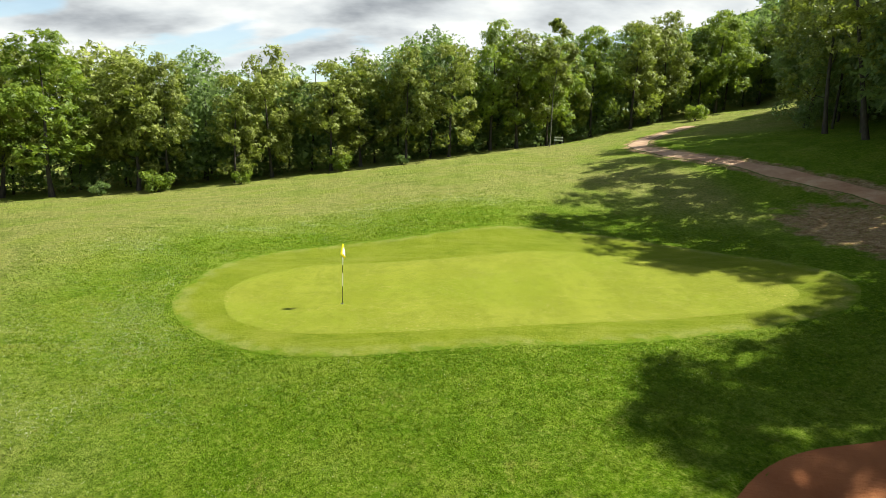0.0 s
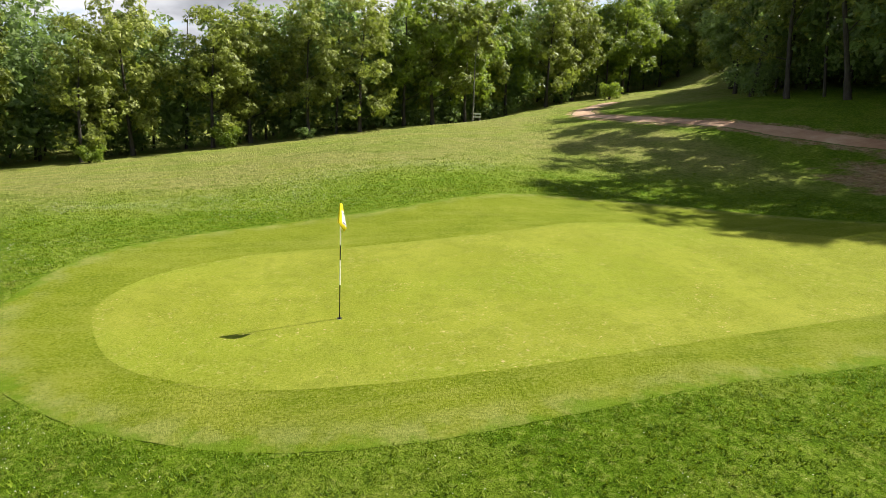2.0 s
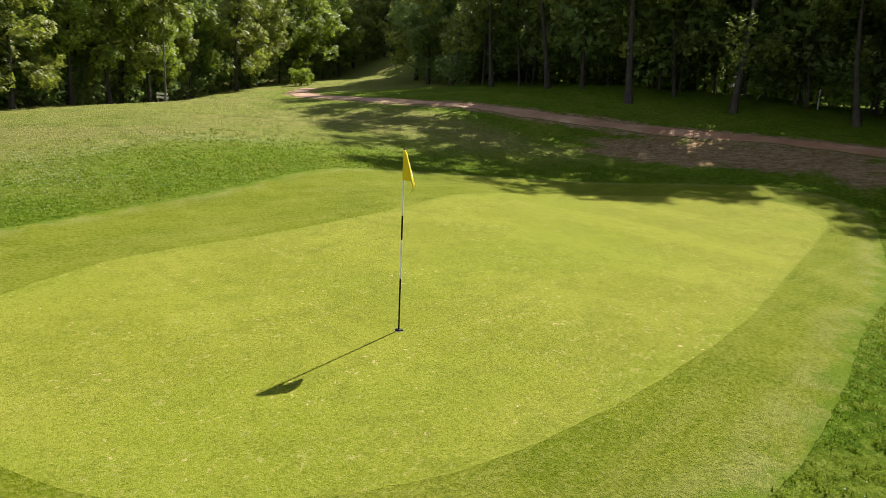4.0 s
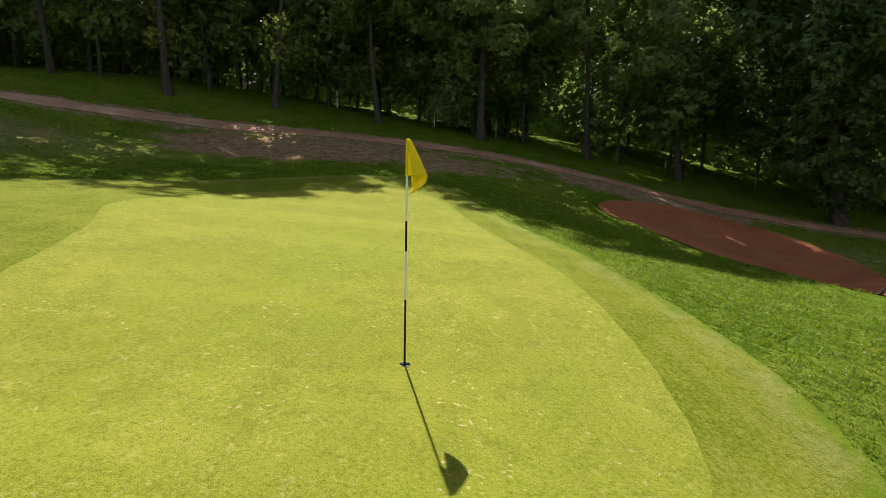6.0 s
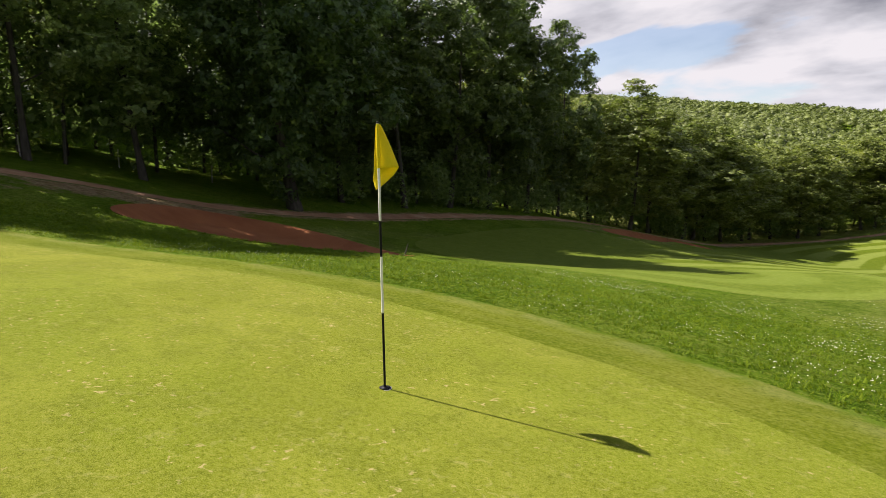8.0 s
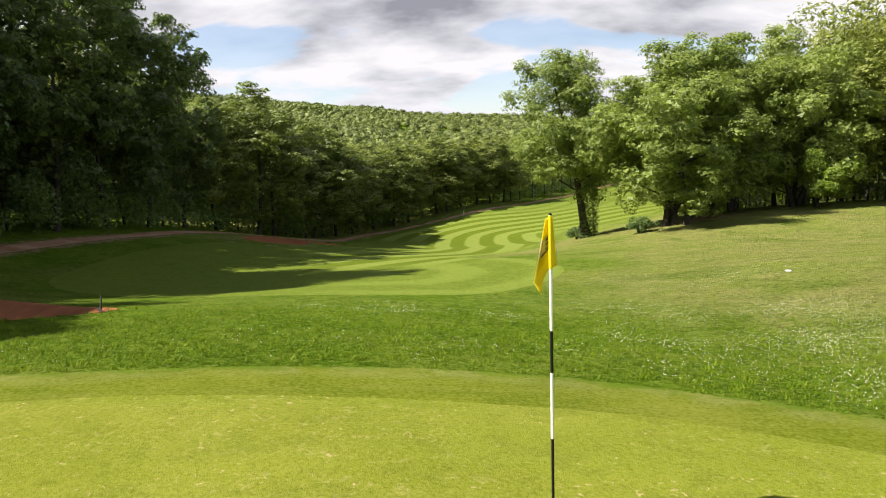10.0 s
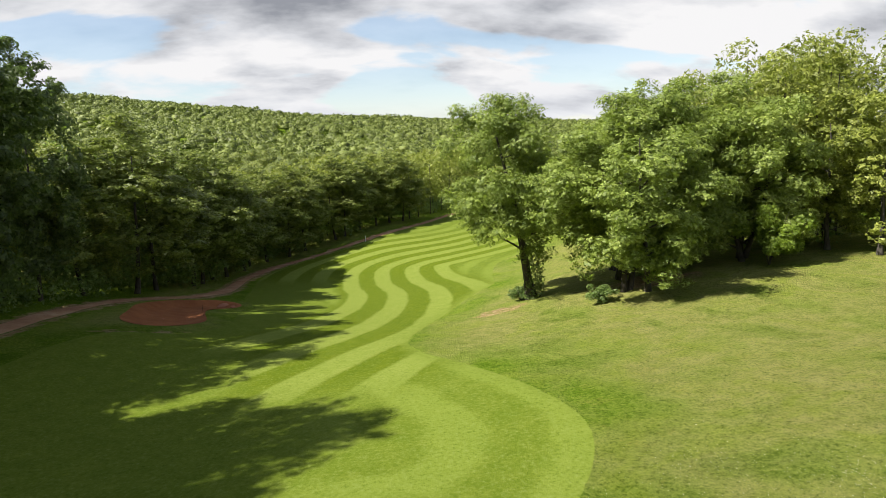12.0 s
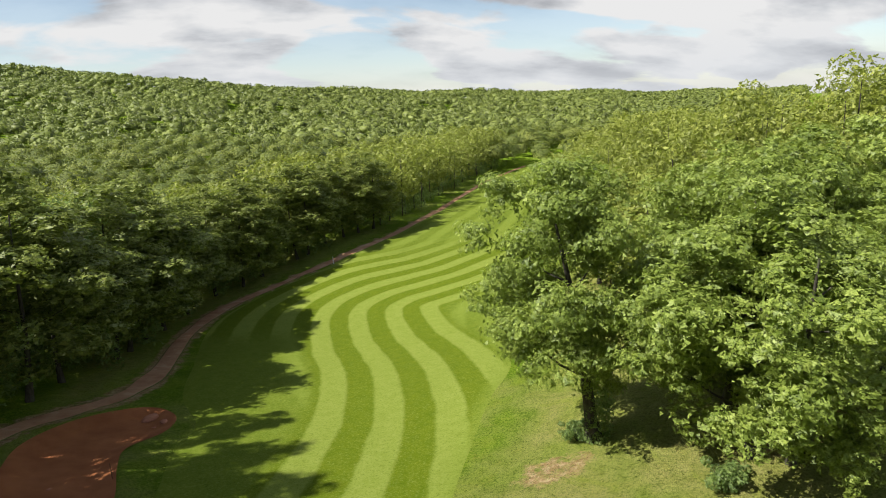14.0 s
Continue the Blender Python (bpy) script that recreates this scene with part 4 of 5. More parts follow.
def woods():
    rng = np.random.default_rng(11)
    front = [tree_kind(s, 14.0, 4.4, c, 10200, 0.165, m, lumps=44, girth=0.18, tufts=11, body=0.08) for s, c, m in ((1, 1.1, M_OAK), (2, 1.6, M_OAK), (3, 0.8, M_OAK), (4, 1.3, M_FRESH))]
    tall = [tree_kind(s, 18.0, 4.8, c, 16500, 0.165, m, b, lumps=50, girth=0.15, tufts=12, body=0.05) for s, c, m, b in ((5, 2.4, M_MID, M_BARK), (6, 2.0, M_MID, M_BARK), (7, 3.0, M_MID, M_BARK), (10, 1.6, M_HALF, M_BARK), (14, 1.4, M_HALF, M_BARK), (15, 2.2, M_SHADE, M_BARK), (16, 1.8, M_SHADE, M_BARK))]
    high = [tree_kind(9, 18.0, 5.0, 9.0, 19000, 0.165, M_MID, lumps=46, girth=0.17, tufts=12, body=0.04)]
    airy = [tree_kind(s, 18.0, 4.8, 2.6, 8200, 0.165, M_OAK, lumps=30, girth=0.15, tufts=9, body=0.0) for s in (12, 13)]
    # north edge
    edge = [(-66, 36), (-52, 45), (-37, 52.6), (-25, 55), (-18, 57.6), (-10, 62), (-4, 62.5), (1, 63.5), (6.5, 69.5), (11, 72), (16, 75.5), (22, 80), (29, 84.5), (36, 89), (43, 93.5), (51, 95), (59, 93), (66, 88)]
    for (x, y), side in along(edge, 4.5, rng, 0.8):
        h = np.interp(x, (-38, -29, -20, -8, 8, 30), (1.08, 1.02, 0.80, 0.84, 0.96, 0.95)) * rng.uniform(0.86, 1.1)
        settle(front[rng.integers(4)], x, y, rng.uniform(0, 360), (h * rng.uniform(0.85, 1.1),) * 2 + (h,), "broad leafy oak at the edge of a wood", group="trees along the wood's edge")
    for row in (3.6, 8.0, 13.0):
        for (x, y), side in along(edge, 4.4, rng, 1.2):
            x, y = (x, y) + side * row
            deep_tree(x, y, 13.5 * np.interp(x, (-38, -29, -20, -8, 8, 30), (1.08, 1.02, 0.82, 0.86, 0.97, 0.95)) * rng.uniform(0.85, 1.08), 3.8)
            if row < 10:
                thicket(x + 1.5, y, 3.2 + row * 0.35, 2.6, 260, 0.24 + row * 0.015)
    for (x, y), side in along(edge, 2.3, rng, 0.5):
        thicket(*((x, y) + side * 2.4), rng.uniform(1.6, 3.4), 1.6, 250, 0.16)
    for (x, y), side in along(edge, 3.4, rng, 0.6):
        x, y = (x, y) + side * 17.0
        thicket(x, y, 7.0, 4.2, 420, 0.42)
    # east edge, the tall shady wood
    spots = [(61, 80, 13, 1), (53.5, 77.5, 14, 1), (46.5, 74.5, 15.5, 1), (40.5, 70.5, 16, 1), (35.6, 63.5, 16.5, 1), (31.2, 55.5, 17, 1), (29.2, 49.0, 17, 1.05), (28.2, 43.0, 18.5, 1.1), (26.9, 35.5, 20.5, 1.25),
             (28.6, 30.0, 16.8, 1.0), (28.9, 24.2, 11.8, 0.9), (27.7, 17.9, 21.5, 1.3), (28.6, 11.6, 22.0, 1.08), (27.6, 6.2, 20, 1.15), (25.8, -7.2, 17.5, 1.2), (24.2, -12.0, 22.0, 1.25), (23.6, -17.4, 22.5, 1.25), (23.0, -22.6, 22.5, 1.15),
             (22.6, -28.0, 20.5, 1.15), (21.6, -33.2, 19.5, 0.85), (20.8, -39.0, 13.5, 1.1)]
    for k, (x, y, h, wide) in enumerate(spots):
        kind = tall[k % 3] if 8 < k else (front[0], tall[1], front[2])[k % 3]
        kind = airy[k % 2] if 33 < y < 60 else kind
        # trees south of y 4 take the copy with shade in its leaf colour
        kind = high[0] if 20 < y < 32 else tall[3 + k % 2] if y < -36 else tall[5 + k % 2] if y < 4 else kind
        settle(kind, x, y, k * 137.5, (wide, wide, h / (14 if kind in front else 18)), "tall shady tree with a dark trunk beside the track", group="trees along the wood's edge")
    inner = [(x, y) for x, y, _, _ in spots]
    for (x, y), side in along(inner, 5.0, rng, 0.8):
        if not -4 < y < 4 and not 18 < y < 33:
            x, y = (x, y) + side * 2.2
            deep_tree(x, y, rng.uniform(10.0, 13.0), 3.2, 1500, 0.30)
    for row in (4.5, 9.0, 14.0):
        for (x, y), side in along(inner, 5.0, rng, 1.3):
            x, y = (x, y) + side * row
            deep_tree(x, y, rng.uniform(14.0, 17.5) if not 18 < y < 33 or row > 6 else 13.4, 3.9, (2600 if y < 30 else 900) if row < 6 else 1300 if row < 12 else 600, 0.26 if row < 6 else 0.4)
            if row > 6:
                thicket(x, y + 2, 6.5, 3.4, 420, 0.4)
            else:
                thicket(x, y + 2, 4.6, 2.6, 520, 0.2)
                thicket(x + 3.0, y, 5.6, 2.8, 420, 0.26)
    for (x, y), side in along(inner, 2.6, rng, 0.5):
        if y < -2 or y > 52:
            x, y = (x, y) + side * (0.9 if y > 0 else -0.9)
            thicket(x, y, rng.uniform(1.8, 3.4) if y > 0 else rng.uniform(2.4, 4.4), 1.7, 480, 0.15)
    for row in (2.8, 6.6):
        for (x, y), side in along(inner, 2.6, rng, 0.5):
            if y < -6:
                thicket(*((x, y) + side * row), rng.uniform(2.6, 4.2), 2.2, 380, 0.2)
    for (x, y), side in along(inner, 2.4, rng, 0.6):
        if 9 < y < 62:
            x, y = (x, y) + side * rng.uniform(0.4, 2.0)
            z = ground_at(x, y)
            c = np.stack([x + rng.normal(size=6) * 0.9, y + rng.normal(size=6) * 1.2, z + rng.uniform(2.6, 10.5, 6)], 1)
            EDGE.append(leaves(wood_rng, c, np.full(6, 0.95), 620, 0.15, 0.3, 0.8))
    for x, y in ((34.0, 14.5), (35.5, 19.5), (34.5, 24.5), (36.0, 29.0), (35.0, 34.0), (38.5, 17.0), (38.5, 26.5), (38.5, 32.0)):
        deep_tree(x, y, rng.uniform(10.5, 12.0), 3.8, 3000, 0.30)
    for row in (3.2, 6.8):
        for (x, y), side in along(inner, 2.8, rng, 0.7):
            if 10 < y < 46:
                x, y = (x, y) + side * (row + 2.5)
                thicket(x, y, rng.uniform(4.5, 7.5), 2.4, 380, 0.24)
                POLES.append([((x, y, ground_at(x, y) - 0.1), 0.09), ((x + rng.normal() * 0.3, y, ground_at(x, y) + 6.0), 0.07), ((x + rng.normal() * 0.5, y, ground_at(x, y) + 12.0), 0.03)])
    # added rows behind the east wood that block light between its trunks
    for row, tallness in ((26.0, 10.0), (31.0, 12.0)):
        for (x, y), side in along(inner, 3.6, rng, 0.6):
            x, y = (x, y) + side * row
            thicket(x, y, tallness, 4.5, 230, 0.8)
    # further down the track
    edge = [(18.9, -41), (16.4, -50), (14.6, -62), (11.6, -77), (4.8, -88), (-3, -97), (-13, -108), (-23, -124), (-37, -150), (-56, -180), (-76, -206)]
    for row in (0.0, 4.5, 10.0, 15.5):
        for (x, y), side in along(edge, 4.9, rng, 0.9):
            x, y = (x, y) + side * row
            h = np.interp(y, (-75, -58, -46, -40), (1.0, 1.06, 1.12, 1.16)) * rng.uniform(0.94, 1.06)
            if row == 0 and y > -112:
                settle(tall[3 + rng.integers(2)], x, y, rng.uniform(0, 360), (h * 1.18, h * 1.18, h * 14 / 18), "leafy oak beside the dirt track", group="trees along the wood's edge")
            else:
                if y > -100 and row > 6:
                    thicket(x, y + 2, 5.0, 3.0, 330, 0.28)
                deep_tree(x, y, 14 * h, 4.0, 900 if y > -95 else 620, mass=WOOD if row < 6 and y > -78 else CANOPY)
                if row < 6 and y > -100:
                    thicket(x - side[0] * 1.5, y - side[1] * 1.5, 5.5, 2.8, 480, 0.26)
                    thicket(x + side[0] * 2.5, y + side[1] * 2.5, 6.5, 3.0, 420, 0.32)
                if row < 6:
                    thicket(x, y, 3.0, 2.4)
                    if y > -112:
                        thicket(x - side[0] * 3.4, y - side[1] * 3.4 + 2.0, 3.6, 2.2, 380, 0.2)
    # west wood
    edge = [(-80, -6), (-58, -13), (-44, -17.5), (-36, -20.5), (-31, -25), (-30, -34), (-29, -45), (-33, -58), (-41, -74), (-51, -100), (-66, -132), (-90, -168), (-108, -190)]
    for row, gap in ((0.0, 4.7), (-4.5, 4.7), (-9.5, 5.0), (-15, 5.5), (-21, 5.5)):
        for (x, y), side in along(edge, gap, rng, 1.0):
            x, y = (x, y) + side * row
            h = min(0.88 - row * 0.042, 1.32) * rng.uniform(0.92, 1.1)
            if row == 0 and y > -78:
                settle(front[rng.integers(4)], x, y, rng.uniform(0, 360), (h * 1.1, h * 1.1, h), "sunlit leafy oak at the edge of the west wood", group="trees of the west wood")
            else:
                deep_tree(x, y, 14 * h, 4.0, 1000)
                if row > -8:
                    thicket(x, y, 3.0, 2.4)
    # further added rows, closing the woods against bright sky behind
    for line in ([(64, -70), (64, 60), (68, 112)], [(-80, 62), (-30, 78), (10, 98), (68, 126)]):
        for (x, y), side in along(line, 3.4, rng, 0.8):
            thicket(x, y, 13.0 if x > 60 else 6.5, 5.0, 230, 0.85 if x > 60 else 0.6)
    away(front + tall + high + airy)
    # the broad tree over the track
    broad = tree_kind(24, 22.5, 7.4, 1.4, 56000, 0.17, M_SHEEN, lumps=104, girth=0.34, tufts=14, bend=(-0.01, 0.07), body=0.06)
    settle(broad, 22.8, -0.2, 0, (1, 1, 1), "broad dense tree with low branches over the track")
    slim = tree_kind(27, 13.0, 2.2, 6.0, 5000, 0.15, M_OAK, M_PALE, lumps=14, girth=0.055, tufts=9)
    settle(slim, 11.0, 67.0, 0, (1, 1, 1), "slender pale-barked tree standing before the wood")
    # the lone oak and the clump beside it
    oak = tree_kind(21, 14.6, 5.1, 3.0, 44000, 0.105, M_NEAR, lumps=74, girth=0.34, ivy=4200, tufts=13, bend=(0.17, 0.02))
    settle(oak, -14.1, -24.4, 0, (1, 1, 1), "lone oak with an ivy-clad trunk on the grass")
    clump = [tree_kind(22, 13.0, 4.6, 0.6, 48000, 0.105, M_NEAR, lumps=96, girth=0.26, stems=3, tufts=11, body=0.2), tree_kind(23, 13.5, 4.4, 1.8, 40000, 0.105, M_NEAR, lumps=74, girth=0.24, stems=2, tufts=12)]
    for k, (x, y, turn, h) in enumerate(((-17.8, -18.2, 0, 0.95), (-20.8, -21.6, 80, 1.0), (-24.8, -22.8, 200, 1.02), (-22.6, -27.0, 130, 1.0), (-28.4, -22.4, 290, 1.02))):
        wide = h * (1.22 if k == 0 else 1.08)
        settle(clump[k % 2], x, y, turn, (wide, wide, h), "bushy tree with several stems in a clump", group="clump of trees")
    away([broad, oak, slim] + clump)
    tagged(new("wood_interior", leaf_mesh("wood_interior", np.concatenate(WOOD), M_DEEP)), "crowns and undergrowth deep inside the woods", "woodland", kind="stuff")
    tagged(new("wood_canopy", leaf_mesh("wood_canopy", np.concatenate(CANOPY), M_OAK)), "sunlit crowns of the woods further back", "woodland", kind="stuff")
    tagged(new("wood_edge_foliage", leaf_mesh("wood_edge_foliage", np.concatenate(EDGE), M_HALF)), "leafy twigs between the trunks at the wood's edge", "foliage", kind="stuff")
    vs, fs = tubes(POLES, 5)
    tagged(new("wood_trunks", mesh_of("wood_trunks", vs, fs, M_BARK)), "thin dark trunks standing deep inside the woods", "woodland", kind="stuff")


woods()


def shrubs():
    low = [bush_kind(31, 1.7, 1.3, 2600, 0.085, M_FRESH), bush_kind(32, 1.4, 1.2, 2400, 0.085, M_DEEP)]
    for x, y, h, k in ((-24.0, 53.0, 1.15, 0), (-9.6, 59.6, 1.0, 0), (-17.8, 55.4, 0.8, 0), (-28.6, 52.2, 0.9, 1), (-13.3, -25.0, 0.75, 1), (-16.0, -17.4, 0.85, 1), (31.5, 80.5, 1.3, 0), (-4.0, 60.5, 0.7, 1)):
        settle(low[k], x, y, x * 37, (h, h, h), "low green bush on the grass at the wood's edge", "bush", "bushes", 0.03)
    bright = bush_kind(33, 5.0, 2.3, 9000, 0.12, M_FRESH)
    settle(bright, -28.8, -18.8, 20, (1, 1, 1), "tall light green bush in front of darker trees", "bush", "", 0.03)
    away(low + [bright])


shrubs()


def far_woods():
    """The wooded hills: thousands of crowns as one body of leaves."""
    rng = np.random.default_rng(41)
    tris, skin, faces = [], [], []

    def sheet_of(name, leaf, label):
        """The crowns gathered so far become one wood: rounded bodies, and the loose sprays over them."""
        body = mesh_of(name, np.concatenate(skin), np.concatenate(faces), leaf)
        tagged(new(name, body), label, "woodland", kind="stuff")
        tagged(new(name + "_sprays", leaf_mesh(name + "_sprays", np.concatenate(tris), leaf)), "outer leaves of " + label, "woodland", kind="stuff")
        skin.clear(), faces.clear(), tris.clear()

    def crowns(px, py, count, size, rings, segs, low=6.5, high=11.5):
        """Rounded crowns with a broken skin, and loose sprays on top."""
        n = len(px)
        z = land(px, py)
        r = rng.uniform(2.6, 6.2, n)
        h = rng.uniform(low, high, n) + 2.4 * np.sin(px * 0.05 + py * 0.013) * np.cos(py * 0.043)
        c = np.stack([px, py, z + h - r * 0.9], 1)
        th = np.linspace(0.0, 1.9, rings)
        ph = np.arange(segs) * 2 * math.pi / segs
        base = np.stack([np.outer(np.sin(th), np.cos(ph)), np.outer(np.sin(th), np.sin(ph)), np.outer(np.cos(th), np.ones(segs))], -1)
        rough = rng.uniform(0.62, 1.08, (n, rings, segs, 1))
        rough[:, 0] = rough[:, 0, :1]
        pts = c[:, None, None] + base[None] * rough * r[:, None, None, None] * [0.86, 0.86, 0.56]
        i = (np.arange(n) * rings * segs)[:, None, None] + np.arange(rings * segs).reshape(1, rings, segs)
        j = np.roll(i, -1, 2)
        faces.append(np.stack([i[:, :-1], i[:, 1:], j[:, 1:], j[:, :-1]], 3).reshape(-1, 4) + sum(len(p) for p in skin))
        skin.append(pts.reshape(-1, 3))
        cc = np.repeat(c, count, 0)
        d = rng.normal(size=(n * count, 3))
        d[:, 2] = np.abs(d[:, 2]) * 1.1 - 0.3
        d /= np.linalg.norm(d, axis=1)[:, None]
        rr = np.repeat(r, count)[:, None] * rng.uniform(0.78, 1.04, (n * count, 1)) * [1.0, 1.0, 0.75]
        nor = d * 0.6 + rng.normal(size=d.shape) * 0.7 + [0, 0, 0.3]
        tris.append(sprays(rng, cc + d * rr, nor, size * rng.uniform(0.5, 1.2, (n * count, 1))))

    def fill(x0, x1, y0, y1, gap):
        gx, gy = np.meshgrid(np.arange(x0, x1, gap), np.arange(y0, y1, gap))
        gx = gx.ravel() + rng.uniform(-0.6, 0.6, gx.size) * gap
        gy = gy.ravel() + rng.uniform(-0.6, 0.6, gy.size) * gap
        return gx, gy

    x, y = fill(-330, 230, -250, -40, 6.2)
    track_x = np.interp(y, TRACK[::-1, 1], TRACK[::-1, 0])
    west_x = np.interp(-y, (20, 45, 58, 74, 100, 132, 168, 190), (-55, -55, -57, -64, -74, -90, -112, -130))
    keep = ((x > track_x + 18) & (x < 95 + 0.55 * -y)) | ((x < west_x) & (x > -60 + y * 0.7)) | (edge_distance(x, y, FAIRWAY) > 3) & ((y < -188) & (x > y * 0.8) & (x < 110))
    crowns(x[keep], y[keep], 58, 0.60, 4, 7)
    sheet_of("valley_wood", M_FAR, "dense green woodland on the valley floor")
    x, y = fill(-560, 420, -480, -250, 6.9)
    keep = (x > y * 0.98) & (x < -y * 0.54)
    crowns(x[keep], y[keep], 56, 0.75, 4, 7, 8.2, 9.8)
    x, y = fill(-700, 400, -660, -480, 8.2)
    keep = (x > y * 0.98) & (x < -y * 0.54)
    crowns(x[keep], y[keep], 34, 1.0, 4, 6, 8.2, 9.8)
    sheet_of("wooded_hills", M_HILL, "distant hills covered by dense woodland")


far_woods()


# ---- grass and clover ----
def blades():
    """Longer grass round the mown collar and white clover heads in drifts."""
    rng = np.random.default_rng(51)
    # tufts of leaves, thickest just outside the mown edge
    n = 72000
    x, y = rng.uniform(-17, 15, n), rng.uniform(6, 40, n)
    d = edge_distance(x, y, FRINGE)
    front = np.where(y < 19, 1.5, 0.75)
    keep = (d > 0.0) & (rng.random(n) < front * np.clip(1.15 - d / 8.5, 0, 1) ** 1.4) & (edge_distance(x, y, BUNKER_A) > 0.15)
    x, y, d = x[keep], y[keep], d[keep]
    per = 9
    size = np.repeat(rng.uniform(0.5, 1.25, len(x)) ** 1.2, per)
    x = np.repeat(x, per) + rng.normal(size=len(x) * per) * 0.035 * size
    y = np.repeat(y, per) + rng.normal(size=len(y) * per) * 0.035 * size
    d = np.repeat(d, per)
    m = len(x)
    z = land(x, y)
    hgt = rng.uniform(0.022, 0.056, m) * (0.6 + 0.4 * sstep(d, 0, 0.4)) * size
    g = rng.uniform(0, 2 * math.pi, m)
    lean = rng.uniform(0.5, 1.9, m) * hgt
    wide = rng.uniform(0.006, 0.015, m) * size
    foot = np.stack([x, y, z - 0.01], 1)
    w = np.stack([-np.sin(g) * wide, np.cos(g) * wide, np.zeros(m)], 1)
    tip = foot + np.stack([np.cos(g) * lean, np.sin(g) * lean, hgt + 0.01], 1)
    me = leaf_mesh("rough_grass", np.stack([foot - w, foot + w, tip], 1).reshape(-1, 3), M_BLADE)
    tagged(new("rough_grass", me), "longer tufted grass around the mown collar", "grass", kind="stuff")
    # clover
    n = 300000
    x, y = rng.uniform(-24, 8, n), rng.uniform(1, 46, n)
    d = edge_distance(x, y, FRINGE)
    drift = np.array([noise.noise(Vector((a * 0.16, b * 0.28, 3.0))) + 0.5 * noise.noise(Vector((a * 0.6, b * 0.6, 9.0))) for a, b in zip(x, y)])
    west = np.exp(-((x + 10.5) / 4.5) ** 2 - ((y - 15.0) / 8.0) ** 2)
    north = np.exp(-((d - 4.6) / 2.0) ** 2) * (y > 24) * sstep(-x, -6, 0)
    south = np.exp(-((y - 12.6 + 0.25 * (x + 4.0)) / 2.4) ** 2) * sstep(-x, -3, 1)
    band = np.maximum.reduce([1.25 * west, 1.2 * north, south]) + 0.12 * np.exp(-((d - 1.2) / 1.0) ** 2)
    keep = (d > 0.25) & (rng.random(n) < np.clip(drift * 1.6 + 0.30, 0.02, 1) * band * 0.75) & (edge_distance(x, y, BUNKER_A) > 0.3) & (edge_distance(x, y, FAIRWAY) > 0.2)
    x, y = x[keep], y[keep]
    z = land(x, y) + rng.uniform(0.03, 0.055, len(x))
    r = rng.uniform(0.005, 0.0095, len(x))
    c = np.stack([x, y, z], 1)
    axes = [np.array(v, float) for v in ((1, 0, 0), (0, 1, 0), (-1, 0, 0), (0, -1, 0))]
    vs = np.concatenate([np.stack([c + axes[i] * r[:, None], c + axes[(i + 1) % 4] * r[:, None], c + np.array([0, 0, 1.0]) * r[:, None]], 1) for i in range(4)])
    petal = plain("clover_white", (0.80, 0.79, 0.58), 0.8, 50, 0.15, 0.1)
    tagged(new("clover_heads", leaf_mesh("clover_heads", vs.reshape(-1, 3), petal)), "small white clover flowers scattered in drifts", "flowers", kind="stuff")


blades()


